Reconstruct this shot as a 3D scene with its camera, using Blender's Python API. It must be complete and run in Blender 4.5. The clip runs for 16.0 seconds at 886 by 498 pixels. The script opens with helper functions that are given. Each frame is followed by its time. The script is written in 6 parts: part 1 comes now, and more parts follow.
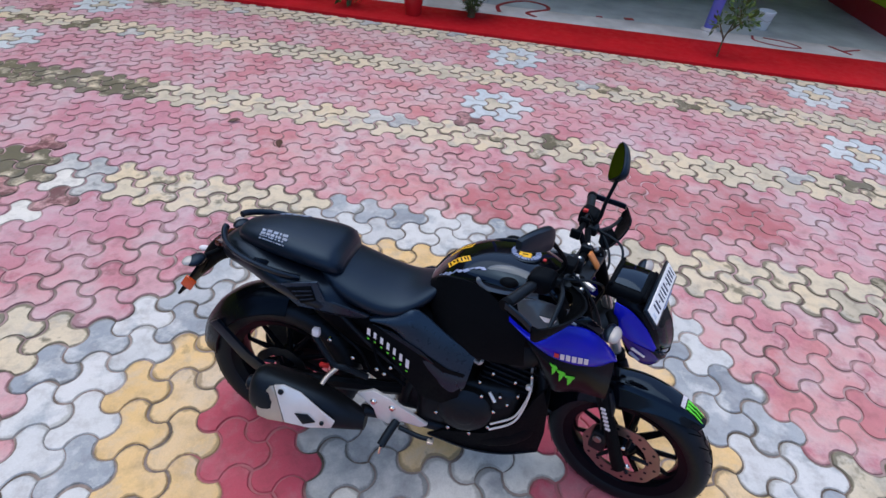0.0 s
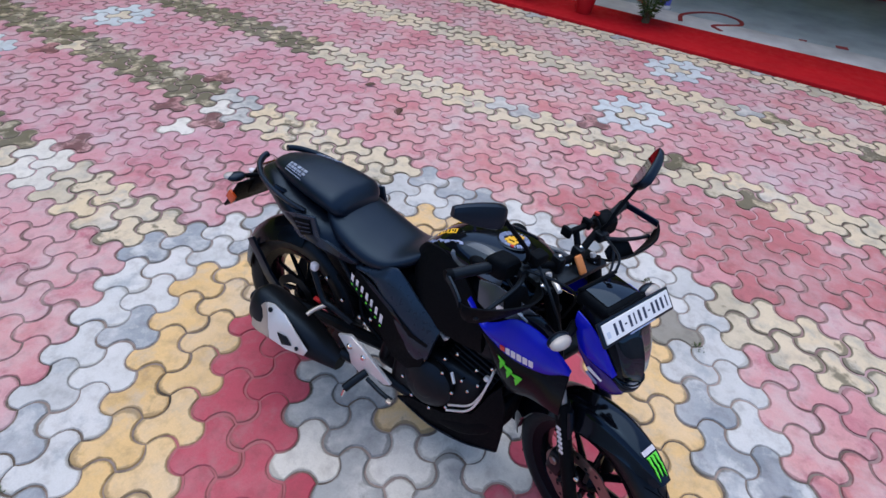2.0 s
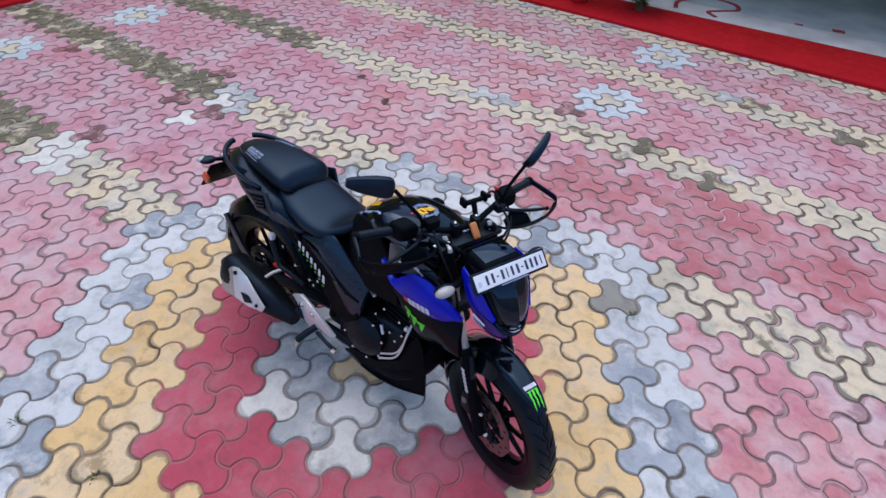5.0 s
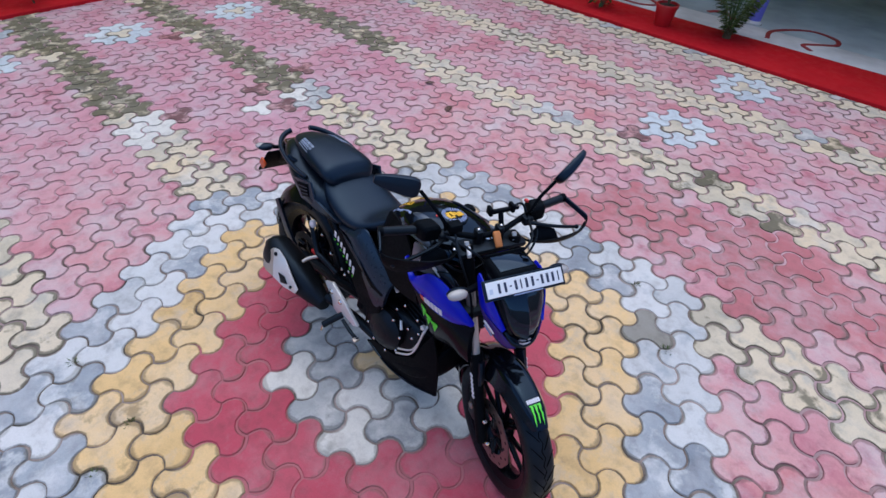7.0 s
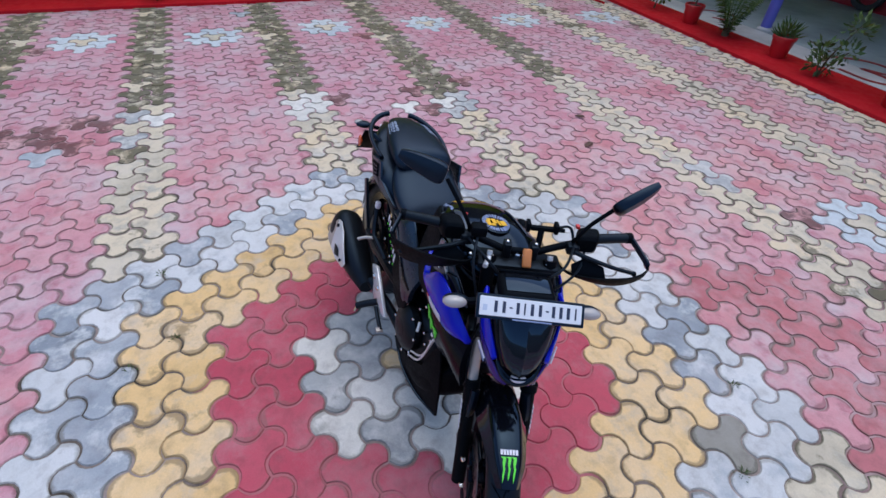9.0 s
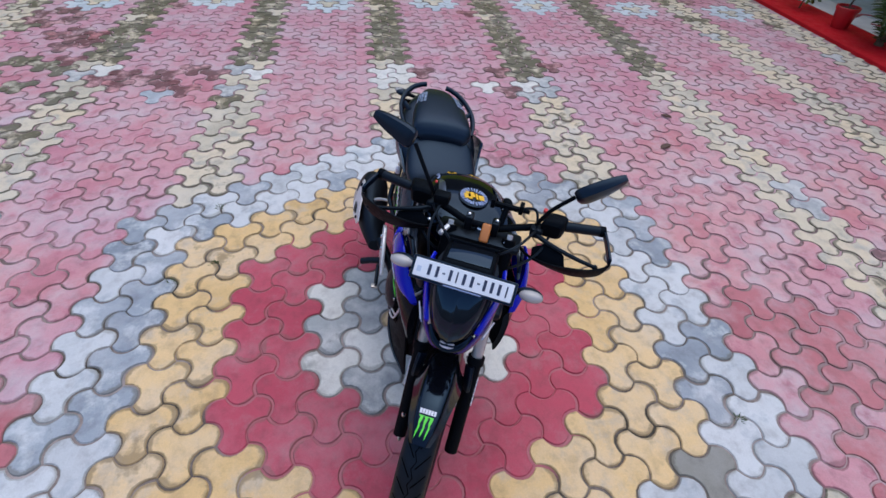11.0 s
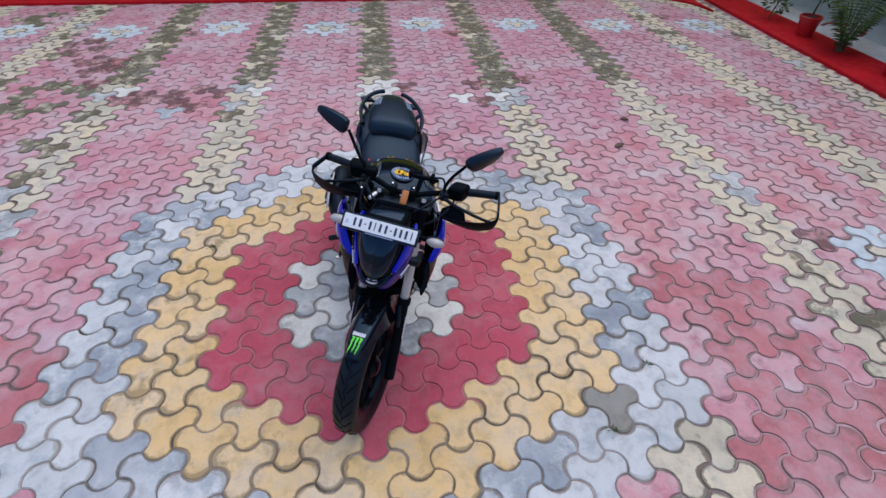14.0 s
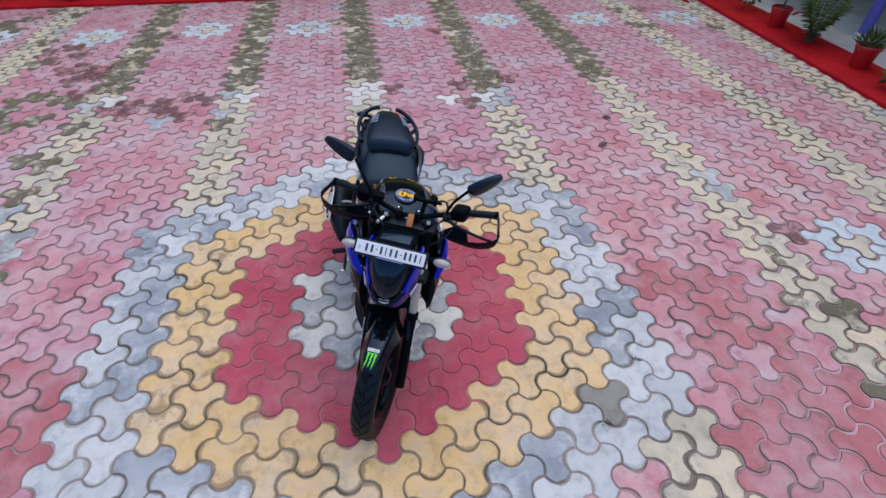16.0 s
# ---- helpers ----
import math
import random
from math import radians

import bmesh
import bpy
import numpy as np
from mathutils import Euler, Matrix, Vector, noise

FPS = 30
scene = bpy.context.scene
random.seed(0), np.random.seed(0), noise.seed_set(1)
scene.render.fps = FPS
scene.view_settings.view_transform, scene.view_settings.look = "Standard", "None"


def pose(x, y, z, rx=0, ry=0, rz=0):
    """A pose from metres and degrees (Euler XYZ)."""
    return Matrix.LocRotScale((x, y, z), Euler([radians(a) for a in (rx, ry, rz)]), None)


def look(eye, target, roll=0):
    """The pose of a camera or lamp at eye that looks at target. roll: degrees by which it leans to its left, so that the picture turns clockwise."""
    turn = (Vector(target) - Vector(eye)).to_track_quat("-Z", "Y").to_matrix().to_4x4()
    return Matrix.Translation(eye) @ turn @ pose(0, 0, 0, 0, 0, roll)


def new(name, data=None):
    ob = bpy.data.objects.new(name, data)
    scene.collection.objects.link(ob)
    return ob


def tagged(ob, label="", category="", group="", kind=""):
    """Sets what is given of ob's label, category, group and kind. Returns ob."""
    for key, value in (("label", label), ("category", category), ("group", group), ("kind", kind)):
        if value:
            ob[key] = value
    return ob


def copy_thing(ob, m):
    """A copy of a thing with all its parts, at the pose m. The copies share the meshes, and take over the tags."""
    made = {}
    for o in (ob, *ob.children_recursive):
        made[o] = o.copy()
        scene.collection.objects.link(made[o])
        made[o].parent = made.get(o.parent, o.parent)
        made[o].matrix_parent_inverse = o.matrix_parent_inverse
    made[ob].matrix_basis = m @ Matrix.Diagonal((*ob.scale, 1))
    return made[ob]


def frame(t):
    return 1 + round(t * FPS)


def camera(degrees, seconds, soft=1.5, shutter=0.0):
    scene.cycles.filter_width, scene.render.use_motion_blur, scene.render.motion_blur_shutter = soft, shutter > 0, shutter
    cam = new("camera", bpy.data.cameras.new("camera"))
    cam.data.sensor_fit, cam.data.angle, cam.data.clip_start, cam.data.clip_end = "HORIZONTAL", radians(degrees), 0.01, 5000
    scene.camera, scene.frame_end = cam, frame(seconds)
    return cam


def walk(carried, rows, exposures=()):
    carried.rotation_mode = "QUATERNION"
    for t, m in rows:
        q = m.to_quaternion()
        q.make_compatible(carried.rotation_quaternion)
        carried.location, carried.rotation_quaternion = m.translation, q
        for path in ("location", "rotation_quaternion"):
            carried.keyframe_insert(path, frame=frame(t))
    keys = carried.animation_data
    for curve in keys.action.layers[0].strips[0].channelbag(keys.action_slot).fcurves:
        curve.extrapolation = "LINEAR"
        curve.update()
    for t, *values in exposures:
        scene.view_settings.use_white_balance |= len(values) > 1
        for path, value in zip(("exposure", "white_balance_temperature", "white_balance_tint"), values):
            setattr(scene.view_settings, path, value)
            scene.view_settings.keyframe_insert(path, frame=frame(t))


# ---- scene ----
cam = camera(83.2, 16.0)
PATH = [
    (0, (0.108, -1.071, 2.035), (-0.052, 0.434, 0.727), 5.2),
    (0.5, (0.296, -1.072, 2.006), (-0.031, 0.389, 0.68), 5.0),
    (1, (0.45, -1.086, 2.016), (-0.034, 0.329, 0.687), 4.3),
    (1.5, (0.528, -1.024, 1.986), (-0.082, 0.342, 0.658), 4.3),
    (2, (0.618, -0.946, 1.986), (-0.085, 0.355, 0.639), 5.0),
    (2.5, (0.79, -0.881, 1.997), (0.008, 0.348, 0.627), 5.2),
    (3, (0.925, -0.812, 2.079), (0.097, 0.375, 0.698), 4.7),
    (3.5, (0.944, -0.788, 2.193), (0.127, 0.418, 0.823), 2.9),
    (4, (0.98, -0.859, 2.154), (0.225, 0.403, 0.799), 2.2),
    (4.2, (1.009, -0.899, 2.116), (0.299, 0.320, 0.817), 2.4),
    (6.3, (1.094, -0.987, 2.198), (0.142, 0.213, 0.636), 1.6),
    (6.5, (1.096, -0.977, 2.196), (0.213, 0.122, 0.777), 1.6),
    (7, (1.207, -0.918, 2.159), (0.226, 0.172, 0.799), 2.8),
    (7.5, (1.273, -0.853, 2.113), (0.172, 0.219, 0.833), 4.6),
    (8, (1.266, -0.767, 2.056), (0.077, 0.255, 0.814), 5.1),
    (8.5, (1.32, -0.652, 2.019), (0.024, 0.208, 0.762), 4.6),
    (9, (1.415, -0.543, 1.981), (0.025, 0.115, 0.702), 4.1),
    (9.5, (1.459, -0.486, 1.969), (0.031, 0.052, 0.675), 3.8),
    (9.7, (1.484, -0.477, 1.970), (0.230, -0.016, 0.823), 4.1),
    (11.8, (1.640, 0.078, 2.006), (0.150, 0.224, 0.654), 2.9),
    (12, (1.632, 0.113, 2.009), (0.152, 0.251, 0.672), 2.7),
    (12.5, (1.694, 0.236, 2.029), (0.212, 0.317, 0.689), 2.1),
    (13, (1.839, 0.265, 2.108), (0.339, 0.311, 0.786), 1.1),
    (13.5, (2.023, 0.135, 2.089), (0.498, 0.247, 0.8), 0.8),
    (14, (2.14, 0.131, 2.133), (0.626, 0.335, 0.843), 1.2),
    (14.5, (2.167, 0.119, 2.232), (0.674, 0.367, 0.925), 1.0),
    (15, (2.146, 0.055, 2.338), (0.665, 0.311, 1.018), 0.7),
    (15.5, (2.141, 0.025, 2.377), (0.669, 0.285, 1.048), 0.7),
    (16, (2.147, 0.038, 2.336), (0.68, 0.302, 1.002), 0.9),
]
walk(cam, [(t, look(eye, target, roll)) for t, eye, target, roll in PATH],
     [(0.0, 0.11, 6480, 9), (4.2, 0.05, 6250, 10), (8.5, -0.01, 6120, 9), (11.5, -0.07, 6130, 9), (14.0, -0.09, 6280, 9), (16.0, -0.10, 6300, 10)])

# ---- light ----
world = bpy.data.worlds.new("overcast_sky")
scene.world = world
world.use_nodes = True
wn = world.node_tree.nodes
sky = wn.new("ShaderNodeTexSky")
sky.sky_type = "NISHITA"
sky.sun_disc = False
SUN_UP, SUN_ROUND = radians(74), radians(325)
sky.sun_elevation, sky.sun_rotation = SUN_UP, SUN_ROUND
sky.air_density, sky.dust_density, sky.ozone_density = 1.0, 1.4, 1.0
wn["Background"].inputs["Strength"].default_value = 0.235
world.node_tree.links.new(sky.outputs["Color"], wn["Background"].inputs["Color"])
sun = new("sun", bpy.data.lights.new("sun", "SUN"))
sun.data.energy, sun.data.angle, sun.data.color = 1.45, radians(80), (1.0, 0.90, 0.76)
sun.matrix_world = look((math.sin(SUN_ROUND) * math.cos(SUN_UP) * 20, math.cos(SUN_ROUND) * math.cos(SUN_UP) * 20, math.sin(SUN_UP) * 20), (0, 0, 0))
scene.view_settings.exposure = 0.0


# ---- materials ----
def node_material(name):
    m = bpy.data.materials.new(name)
    m.use_nodes = True
    return m, m.node_tree.nodes, m.node_tree.links, m.node_tree.nodes["Principled BSDF"]


def ramp_node(nodes, stops, mode="LINEAR"):
    r = nodes.new("ShaderNodeValToRGB")
    r.color_ramp.interpolation = mode
    while len(r.color_ramp.elements) < len(stops):
        r.color_ramp.elements.new(0.5)
    for e, (p, c) in zip(r.color_ramp.elements, stops):
        e.position, e.color = p, (*c, 1)
    return r


def noise_node(nodes, links, vec, scale, detail=4, rough=0.55):
    n = nodes.new("ShaderNodeTexNoise")
    n.inputs["Scale"].default_value, n.inputs["Detail"].default_value, n.inputs["Roughness"].default_value = scale, detail, rough
    links.new(vec, n.inputs["Vector"])
    return n


def mix_node(nodes, links, a, b, fac, mode="MIX"):
    x = nodes.new("ShaderNodeMix")
    x.data_type, x.blend_type = "RGBA", mode
    for sock, v in ((x.inputs[0], fac), (x.inputs[6], a), (x.inputs[7], b)):
        if isinstance(v, (int, float)):
            sock.default_value = v
        elif isinstance(v, tuple):
            sock.default_value = (*v, 1)
        else:
            links.new(v, sock)
    return x.outputs[2]


def plain(name, color, rough=0.5, metal=0.0, coat=0.0, grain=30.0, vary=0.25, bump=0.05, spec=0.5, sheen=None):
    """A surface with a little uneven colour, gloss and relief at two scales."""
    m, n, l, b = node_material(name)
    co = n.new("ShaderNodeTexCoord").outputs["Object"]
    big, fine = noise_node(n, l, co, grain * 0.15, 3), noise_node(n, l, co, grain, 5)
    dark = tuple(c * (1 - vary) for c in color)
    lite = tuple(min(1, c * (1 + vary)) for c in color)
    r1 = ramp_node(n, [(0.3, dark), (0.7, lite)])
    l.new(big.outputs["Fac"], r1.inputs["Fac"])
    l.new(mix_node(n, l, r1.outputs["Color"], color, 0.5), b.inputs["Base Color"])
    rr = ramp_node(n, [(0.25, (max(0.02, rough * 0.8),) * 3), (0.75, (min(1, rough * 1.2),) * 3)])
    l.new(fine.outputs["Fac"], rr.inputs["Fac"])
    l.new(rr.outputs["Color"], b.inputs["Roughness"])
    b.inputs["Metallic"].default_value, b.inputs["Coat Weight"].default_value = metal, coat
    b.inputs["Coat Roughness"].default_value = 0.06
    b.inputs["Specular IOR Level"].default_value = spec
    if sheen:
        b.inputs["Specular Tint"].default_value = (*sheen, 1)
    if bump:
        bp = n.new("ShaderNodeBump")
        bp.inputs["Strength"].default_value, bp.inputs["Distance"].default_value = bump, 0.002
        l.new(fine.outputs["Fac"], bp.inputs["Height"])
        l.new(bp.outputs["Normal"], b.inputs["Normal"])
    return m


def paver_material(name, stops, joined, dirt=(0.13, 0.12, 0.095), dirt_amount=0.5, bloom_sheen=0.35, second=None, shift=None, grime_from=0.815):
    """Coloured concrete: a tone that drifts over the yard and differs a little by paver, with worn patches, bloom,
    painted sky sheen and grime.
    """
    m, n, l, b = node_material(name)
    geo = n.new("ShaderNodeNewGeometry")
    pos = geo.outputs["Position"]
    rnd = geo.outputs["Random Per Island"] if joined else n.new("ShaderNodeObjectInfo").outputs["Random"]
    drift = noise_node(n, l, pos, 1.15, 5, 0.62)
    spread = n.new("ShaderNodeMapRange")
    spread.inputs["From Min"].default_value, spread.inputs["From Max"].default_value = 0.33, 0.67
    l.new(drift.outputs["Fac"], spread.inputs["Value"])
    tone = n.new("ShaderNodeMix")
    tone.inputs[0].default_value = 0.5
    l.new(spread.outputs["Result"], tone.inputs[2])
    l.new(rnd, tone.inputs[3])
    tint = ramp_node(n, stops)
    l.new(tone.outputs[0], tint.inputs["Fac"])
    col = tint.outputs["Color"]
    if shift:
        # another hue over stretches of several metres
        far_hue = noise_node(n, l, pos, 0.33, 4, 0.6)
        rh = ramp_node(n, [(0.42, (0, 0, 0)), (0.62, (0.85, 0.85, 0.85))])
        l.new(far_hue.outputs["Fac"], rh.inputs["Fac"])
        # stronger towards the back of the yard: grazing sky sheen put into the colour
        apart = n.new("ShaderNodeSeparateXYZ")
        l.new(pos, apart.inputs[0])
        back_sheen = n.new("ShaderNodeMapRange")
        back_sheen.inputs["From Min"].default_value, back_sheen.inputs["From Max"].default_value, back_sheen.inputs["To Max"].default_value = -1.2, -4.0, 0.75
        l.new(apart.outputs["X"], back_sheen.inputs["Value"])
        most = n.new("ShaderNodeMath")
        most.operation = "MAXIMUM"
        l.new(rh.outputs["Color"], most.inputs[0])
        l.new(back_sheen.outputs["Result"], most.inputs[1])
        col = mix_node(n, l, col, mix_node(n, l, col, shift, 0.7), most.outputs[0])
    if second:
        # worn patches of another shade inside single pavers
        patch = noise_node(n, l, pos, 5.3, 6, 0.66)
        rs = ramp_node(n, [(second[1] - 0.04, (0, 0, 0)), (second[1] + 0.1, (0.9, 0.9, 0.9))])
        l.new(patch.outputs["Fac"], rs.inputs["Fac"])
        col = mix_node(n, l, col, second[0], rs.outputs["Color"])
    blot = noise_node(n, l, pos, 11.0, 6, 0.65)
    rb = ramp_node(n, [(0.3, (0.56, 0.53, 0.54)), (0.5, (1, 1, 1)), (0.72, (1.12, 1.11, 1.12))])
    l.new(blot.outputs["Fac"], rb.inputs["Fac"])
    col = mix_node(n, l, col, rb.outputs["Color"], 0.6, "MULTIPLY")
    # dusty lilac bloom in patches of half a metre, with sky sheen painted in
    pale = noise_node(n, l, pos, 2.3, 7, 0.68)
    rp = ramp_node(n, [(0.46, (0, 0, 0)), (0.66, (bloom_sheen, bloom_sheen, bloom_sheen))])
    l.new(pale.outputs["Fac"], rp.inputs["Fac"])
    col = mix_node(n, l, col, (0.54, 0.53, 0.55), rp.outputs["Color"])
    # grime in smaller flecks, thicker in some stretches of the yard
    gr = noise_node(n, l, pos, 5.6, 6, 0.62)
    where = noise_node(n, l, pos, 0.55, 3, 0.5)
    both_gr = n.new("ShaderNodeMath")
    both_gr.operation = "MULTIPLY_ADD"
    both_gr.inputs[1].default_value = 0.45
    l.new(where.outputs["Fac"], both_gr.inputs[0])
    l.new(gr.outputs["Fac"], both_gr.inputs[2])
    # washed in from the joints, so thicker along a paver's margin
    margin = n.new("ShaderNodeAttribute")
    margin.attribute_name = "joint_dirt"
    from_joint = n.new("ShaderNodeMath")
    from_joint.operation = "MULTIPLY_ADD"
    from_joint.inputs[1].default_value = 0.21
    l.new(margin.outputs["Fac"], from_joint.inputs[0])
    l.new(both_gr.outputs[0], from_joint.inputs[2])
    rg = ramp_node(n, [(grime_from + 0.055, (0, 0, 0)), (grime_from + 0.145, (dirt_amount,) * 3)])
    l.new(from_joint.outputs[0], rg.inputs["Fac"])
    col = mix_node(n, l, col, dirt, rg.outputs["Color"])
    grain = noise_node(n, l, pos, 150.0, 4, 0.7)
    rgr = ramp_node(n, [(0.3, (0.88, 0.88, 0.88)), (0.7, (1.08, 1.08, 1.08))])
    l.new(grain.outputs["Fac"], rgr.inputs["Fac"])
    col = mix_node(n, l, col, rgr.outputs["Color"], 0.7, "MULTIPLY")
    l.new(col, b.inputs["Base Color"])
    rr = ramp_node(n, [(0.35, (0.52,) * 3), (0.7, (0.85,) * 3)])
    l.new(blot.outputs["Fac"], rr.inputs["Fac"])
    l.new(rr.outputs["Color"], b.inputs["Roughness"])
    b.inputs["Specular IOR Level"].default_value = 0.35
    bp = n.new("ShaderNodeBump")
    bp.inputs["Strength"].default_value, bp.inputs["Distance"].default_value = 0.35, 0.002
    l.new(grain.outputs["Fac"], bp.inputs["Height"])
    l.new(bp.outputs["Normal"], b.inputs["Normal"])
    return m


PINKS = [(0.0, (0.455, 0.146, 0.165)), (0.22, (0.54, 0.220, 0.232)), (0.4, (0.598, 0.305, 0.312)), (0.58, (0.60, 0.340, 0.348)), (0.75, (0.582, 0.365, 0.376)), (0.95, (0.625, 0.485, 0.483))]
REDS = [(0.0, (0.39, 0.05, 0.085)), (0.4, (0.46, 0.065, 0.105)), (0.75, (0.48, 0.085, 0.125)), (1.0, (0.46, 0.12, 0.155))]
SANDS = [(0.0, (0.60, 0.40, 0.175)), (0.35, (0.71, 0.485, 0.225)), (0.65, (0.73, 0.52, 0.275)), (0.95, (0.68, 0.535, 0.36))]
WHITES = [(0.1, (0.47, 0.485, 0.50)), (0.4, (0.57, 0.585, 0.595)), (0.7, (0.62, 0.625, 0.63)), (0.95, (0.64, 0.635, 0.645))]
SLATES = [(0.1, (0.21, 0.24, 0.28)), (0.4, (0.29, 0.325, 0.37)), (0.7, (0.36, 0.395, 0.435)), (0.95, (0.44, 0.47, 0.50))]
TANS = [(0.1, (0.42, 0.375, 0.295)), (0.35, (0.59, 0.52, 0.395)), (0.55, (0.645, 0.55, 0.405)), (0.75, (0.665, 0.545, 0.37)), (0.95, (0.62, 0.58, 0.525))]
MOSSES = TANS
BLUES = [(0.1, (0.44, 0.50, 0.55)), (0.5, (0.54, 0.60, 0.64)), (0.9, (0.60, 0.64, 0.66))]
MAROONS = PINKS
GREYS = [(0.2, (0.22, 0.21, 0.18)), (0.8, (0.33, 0.32, 0.30))]
PALES = [(0.1, (0.61, 0.59, 0.545)), (0.5, (0.69, 0.668, 0.62)), (0.9, (0.73, 0.708, 0.665))]
ASHES = [(0.1, (0.25, 0.265, 0.28)), (0.5, (0.36, 0.375, 0.385)), (0.9, (0.48, 0.485, 0.48))]
ROSES = [(0.1, (0.37, 0.105, 0.125)), (0.5, (0.47, 0.165, 0.185)), (0.9, (0.54, 0.23, 0.25))]
CLASSES = dict(rose=(ROSES, 0.5, 0.35), pale=(PALES, 0.4, 0.15), ash=(ASHES, 0.6, 0.25), pink=(PINKS, 0.55, 0.5), red=(REDS, 0.4, 0.14), sand=(SANDS, 0.6, 0.2), white=(WHITES, 0.4, 0.2), slate=(SLATES, 0.6, 0.4), tan=(TANS, 0.8, 0.25),
               moss=(MOSSES, 0.7, 0.1), blue=(BLUES, 0.5, 0.2), maroon=(MAROONS, 0.6, 0.1), grey=(GREYS, 0.7, 0.05))
SECOND = dict(pale=((0.50, 0.495, 0.475), 0.57), ash=((0.56, 0.555, 0.535), 0.50), moss=((0.080, 0.073, 0.040), 0.40), maroon=((0.112, 0.039, 0.044), 0.43), pink=((0.44, 0.15, 0.195), 0.57), white=((0.34, 0.375, 0.415), 0.575), slate=((0.57, 0.59, 0.60), 0.54), sand=((0.56, 0.44, 0.30), 0.56), tan=((0.43, 0.405, 0.345), 0.55), red=((0.43, 0.13, 0.16), 0.57))
DIRT = dict(white=(0.17, 0.16, 0.125), pink=(0.17, 0.078, 0.088), ash=(0.11, 0.115, 0.115), tan=(0.105, 0.098, 0.066), sand=(0.17, 0.12, 0.06))
GRIME = dict(ash=0.79, tan=0.765, sand=0.79, pink=0.815, red=0.88)
SHIFT = dict(pink=(0.50, 0.245, 0.335))
NAMES = list(CLASSES)
PAVER = {(k, j): paver_material("paver_%s%s" % (k, "_field" if j else ""), st, j, dirt=DIRT.get(k, (0.13, 0.12, 0.095)), dirt_amount=d, bloom_sheen=bl, second=SECOND.get(k), shift=SHIFT.get(k), grime_from=GRIME.get(k, 0.815)) for k, (st, d, bl) in CLASSES.items() for j in (False, True)}

joint_sand, _n, _l, _b = node_material("joint_sand")
_pos = _n.new("ShaderNodeNewGeometry").outputs["Position"]
_r = ramp_node(_n, [(0.38, (0.045, 0.038, 0.028)), (0.46, (0.13, 0.105, 0.088)), (0.55, (0.27, 0.22, 0.20)), (0.66, (0.40, 0.335, 0.32))])
_l.new(noise_node(_n, _l, _pos, 1.7, 7, 0.7).outputs["Fac"], _r.inputs["Fac"])
_far = _n.new("ShaderNodeVectorMath")
_far.operation = "LENGTH"
_l.new(_pos, _far.inputs[0])
# rosy dust between the pavers of the outer field
_rosy = ramp_node(_n, [(0.35, (0.06, 0.047, 0.036)), (0.42, (0.17, 0.115, 0.11)), (0.49, (0.36, 0.23, 0.24)), (0.60, (0.52, 0.345, 0.375))])
_l.new(noise_node(_n, _l, _pos, 1.3, 8, 0.72).outputs["Fac"], _rosy.inputs["Fac"])
_out = _n.new("ShaderNodeMapRange")
_out.inputs["From Min"].default_value, _out.inputs["From Max"].default_value = 1.7, 2.4
_l.new(_far.outputs["Value"], _out.inputs["Value"])
_sand = mix_node(_n, _l, _r.outputs["Color"], _rosy.outputs["Color"], _out.outputs["Result"])
# red dust between the red pavers of the inner rings
_ring = ramp_node(_n, [(0.50, (0, 0, 0)), (0.56, (0.85, 0.85, 0.85)), (0.93, (0.85, 0.85, 0.85)), (1.0, (0, 0, 0))])
_l.new(_far.outputs["Value"], _ring.inputs["Fac"])
_l.new(mix_node(_n, _l, _sand, (0.44, 0.14, 0.165), _ring.outputs["Color"]), _b.inputs["Base Color"])
_b.inputs["Roughness"].default_value = 0.95
red_paint = plain("red_kerb_paint", (0.43, 0.006, 0.013), 0.7, grain=12, vary=0.3, bump=0.2, spec=0.15)
grey_cement = plain("grey_cement_floor", (0.30, 0.335, 0.34), 0.6, grain=9, vary=0.55, bump=0.2)
white_wash = plain("worn_whitewash", (0.48, 0.47, 0.465), 0.75, grain=14, vary=0.45, bump=0.2)
maroon_paint = plain("maroon_wall_paint", (0.26, 0.01, 0.022), 0.5, grain=6, vary=0.2)
lime_paint = plain("lime_green_wall_paint", (0.36, 0.44, 0.012), 0.6, grain=6, vary=0.15)
blue_paint = plain("blue_violet_post_paint", (0.13, 0.14, 0.55), 0.4, grain=8, vary=0.2)
plaster = plain("plain_plaster", (0.45, 0.43, 0.40), 0.8, grain=8, vary=0.2)
blocker_dark = plain("dark_sky_blocker", (0.10, 0.095, 0.085), 0.9, grain=3, vary=0.4, bump=0.2)
pot_paint = plain("red_pot_paint", (0.45, 0.012, 0.018), 0.4, grain=14, vary=0.25)
soil = plain("potting_soil", (0.035, 0.024, 0.016), 0.95, grain=60, vary=0.5, bump=0.8)
bark = plain("plant_bark", (0.09, 0.065, 0.035), 0.85, grain=60, vary=0.4, bump=0.5)
white_plastic = plain("white_plastic", (0.66, 0.70, 0.74), 0.4, grain=10, vary=0.1)


def leaf_material(name, stops):
    m, n, l, b = node_material(name)
    r = ramp_node(n, stops)
    l.new(n.new("ShaderNodeNewGeometry").outputs["Random Per Island"], r.inputs["Fac"])
    l.new(r.outputs["Color"], b.inputs["Base Color"])
    b.inputs["Roughness"].default_value = 0.5
    return m


leaf_dark = leaf_material("dark_green_leaf", [(0, (0.025, 0.06, 0.012)), (0.6, (0.06, 0.12, 0.025)), (1, (0.12, 0.17, 0.03))])
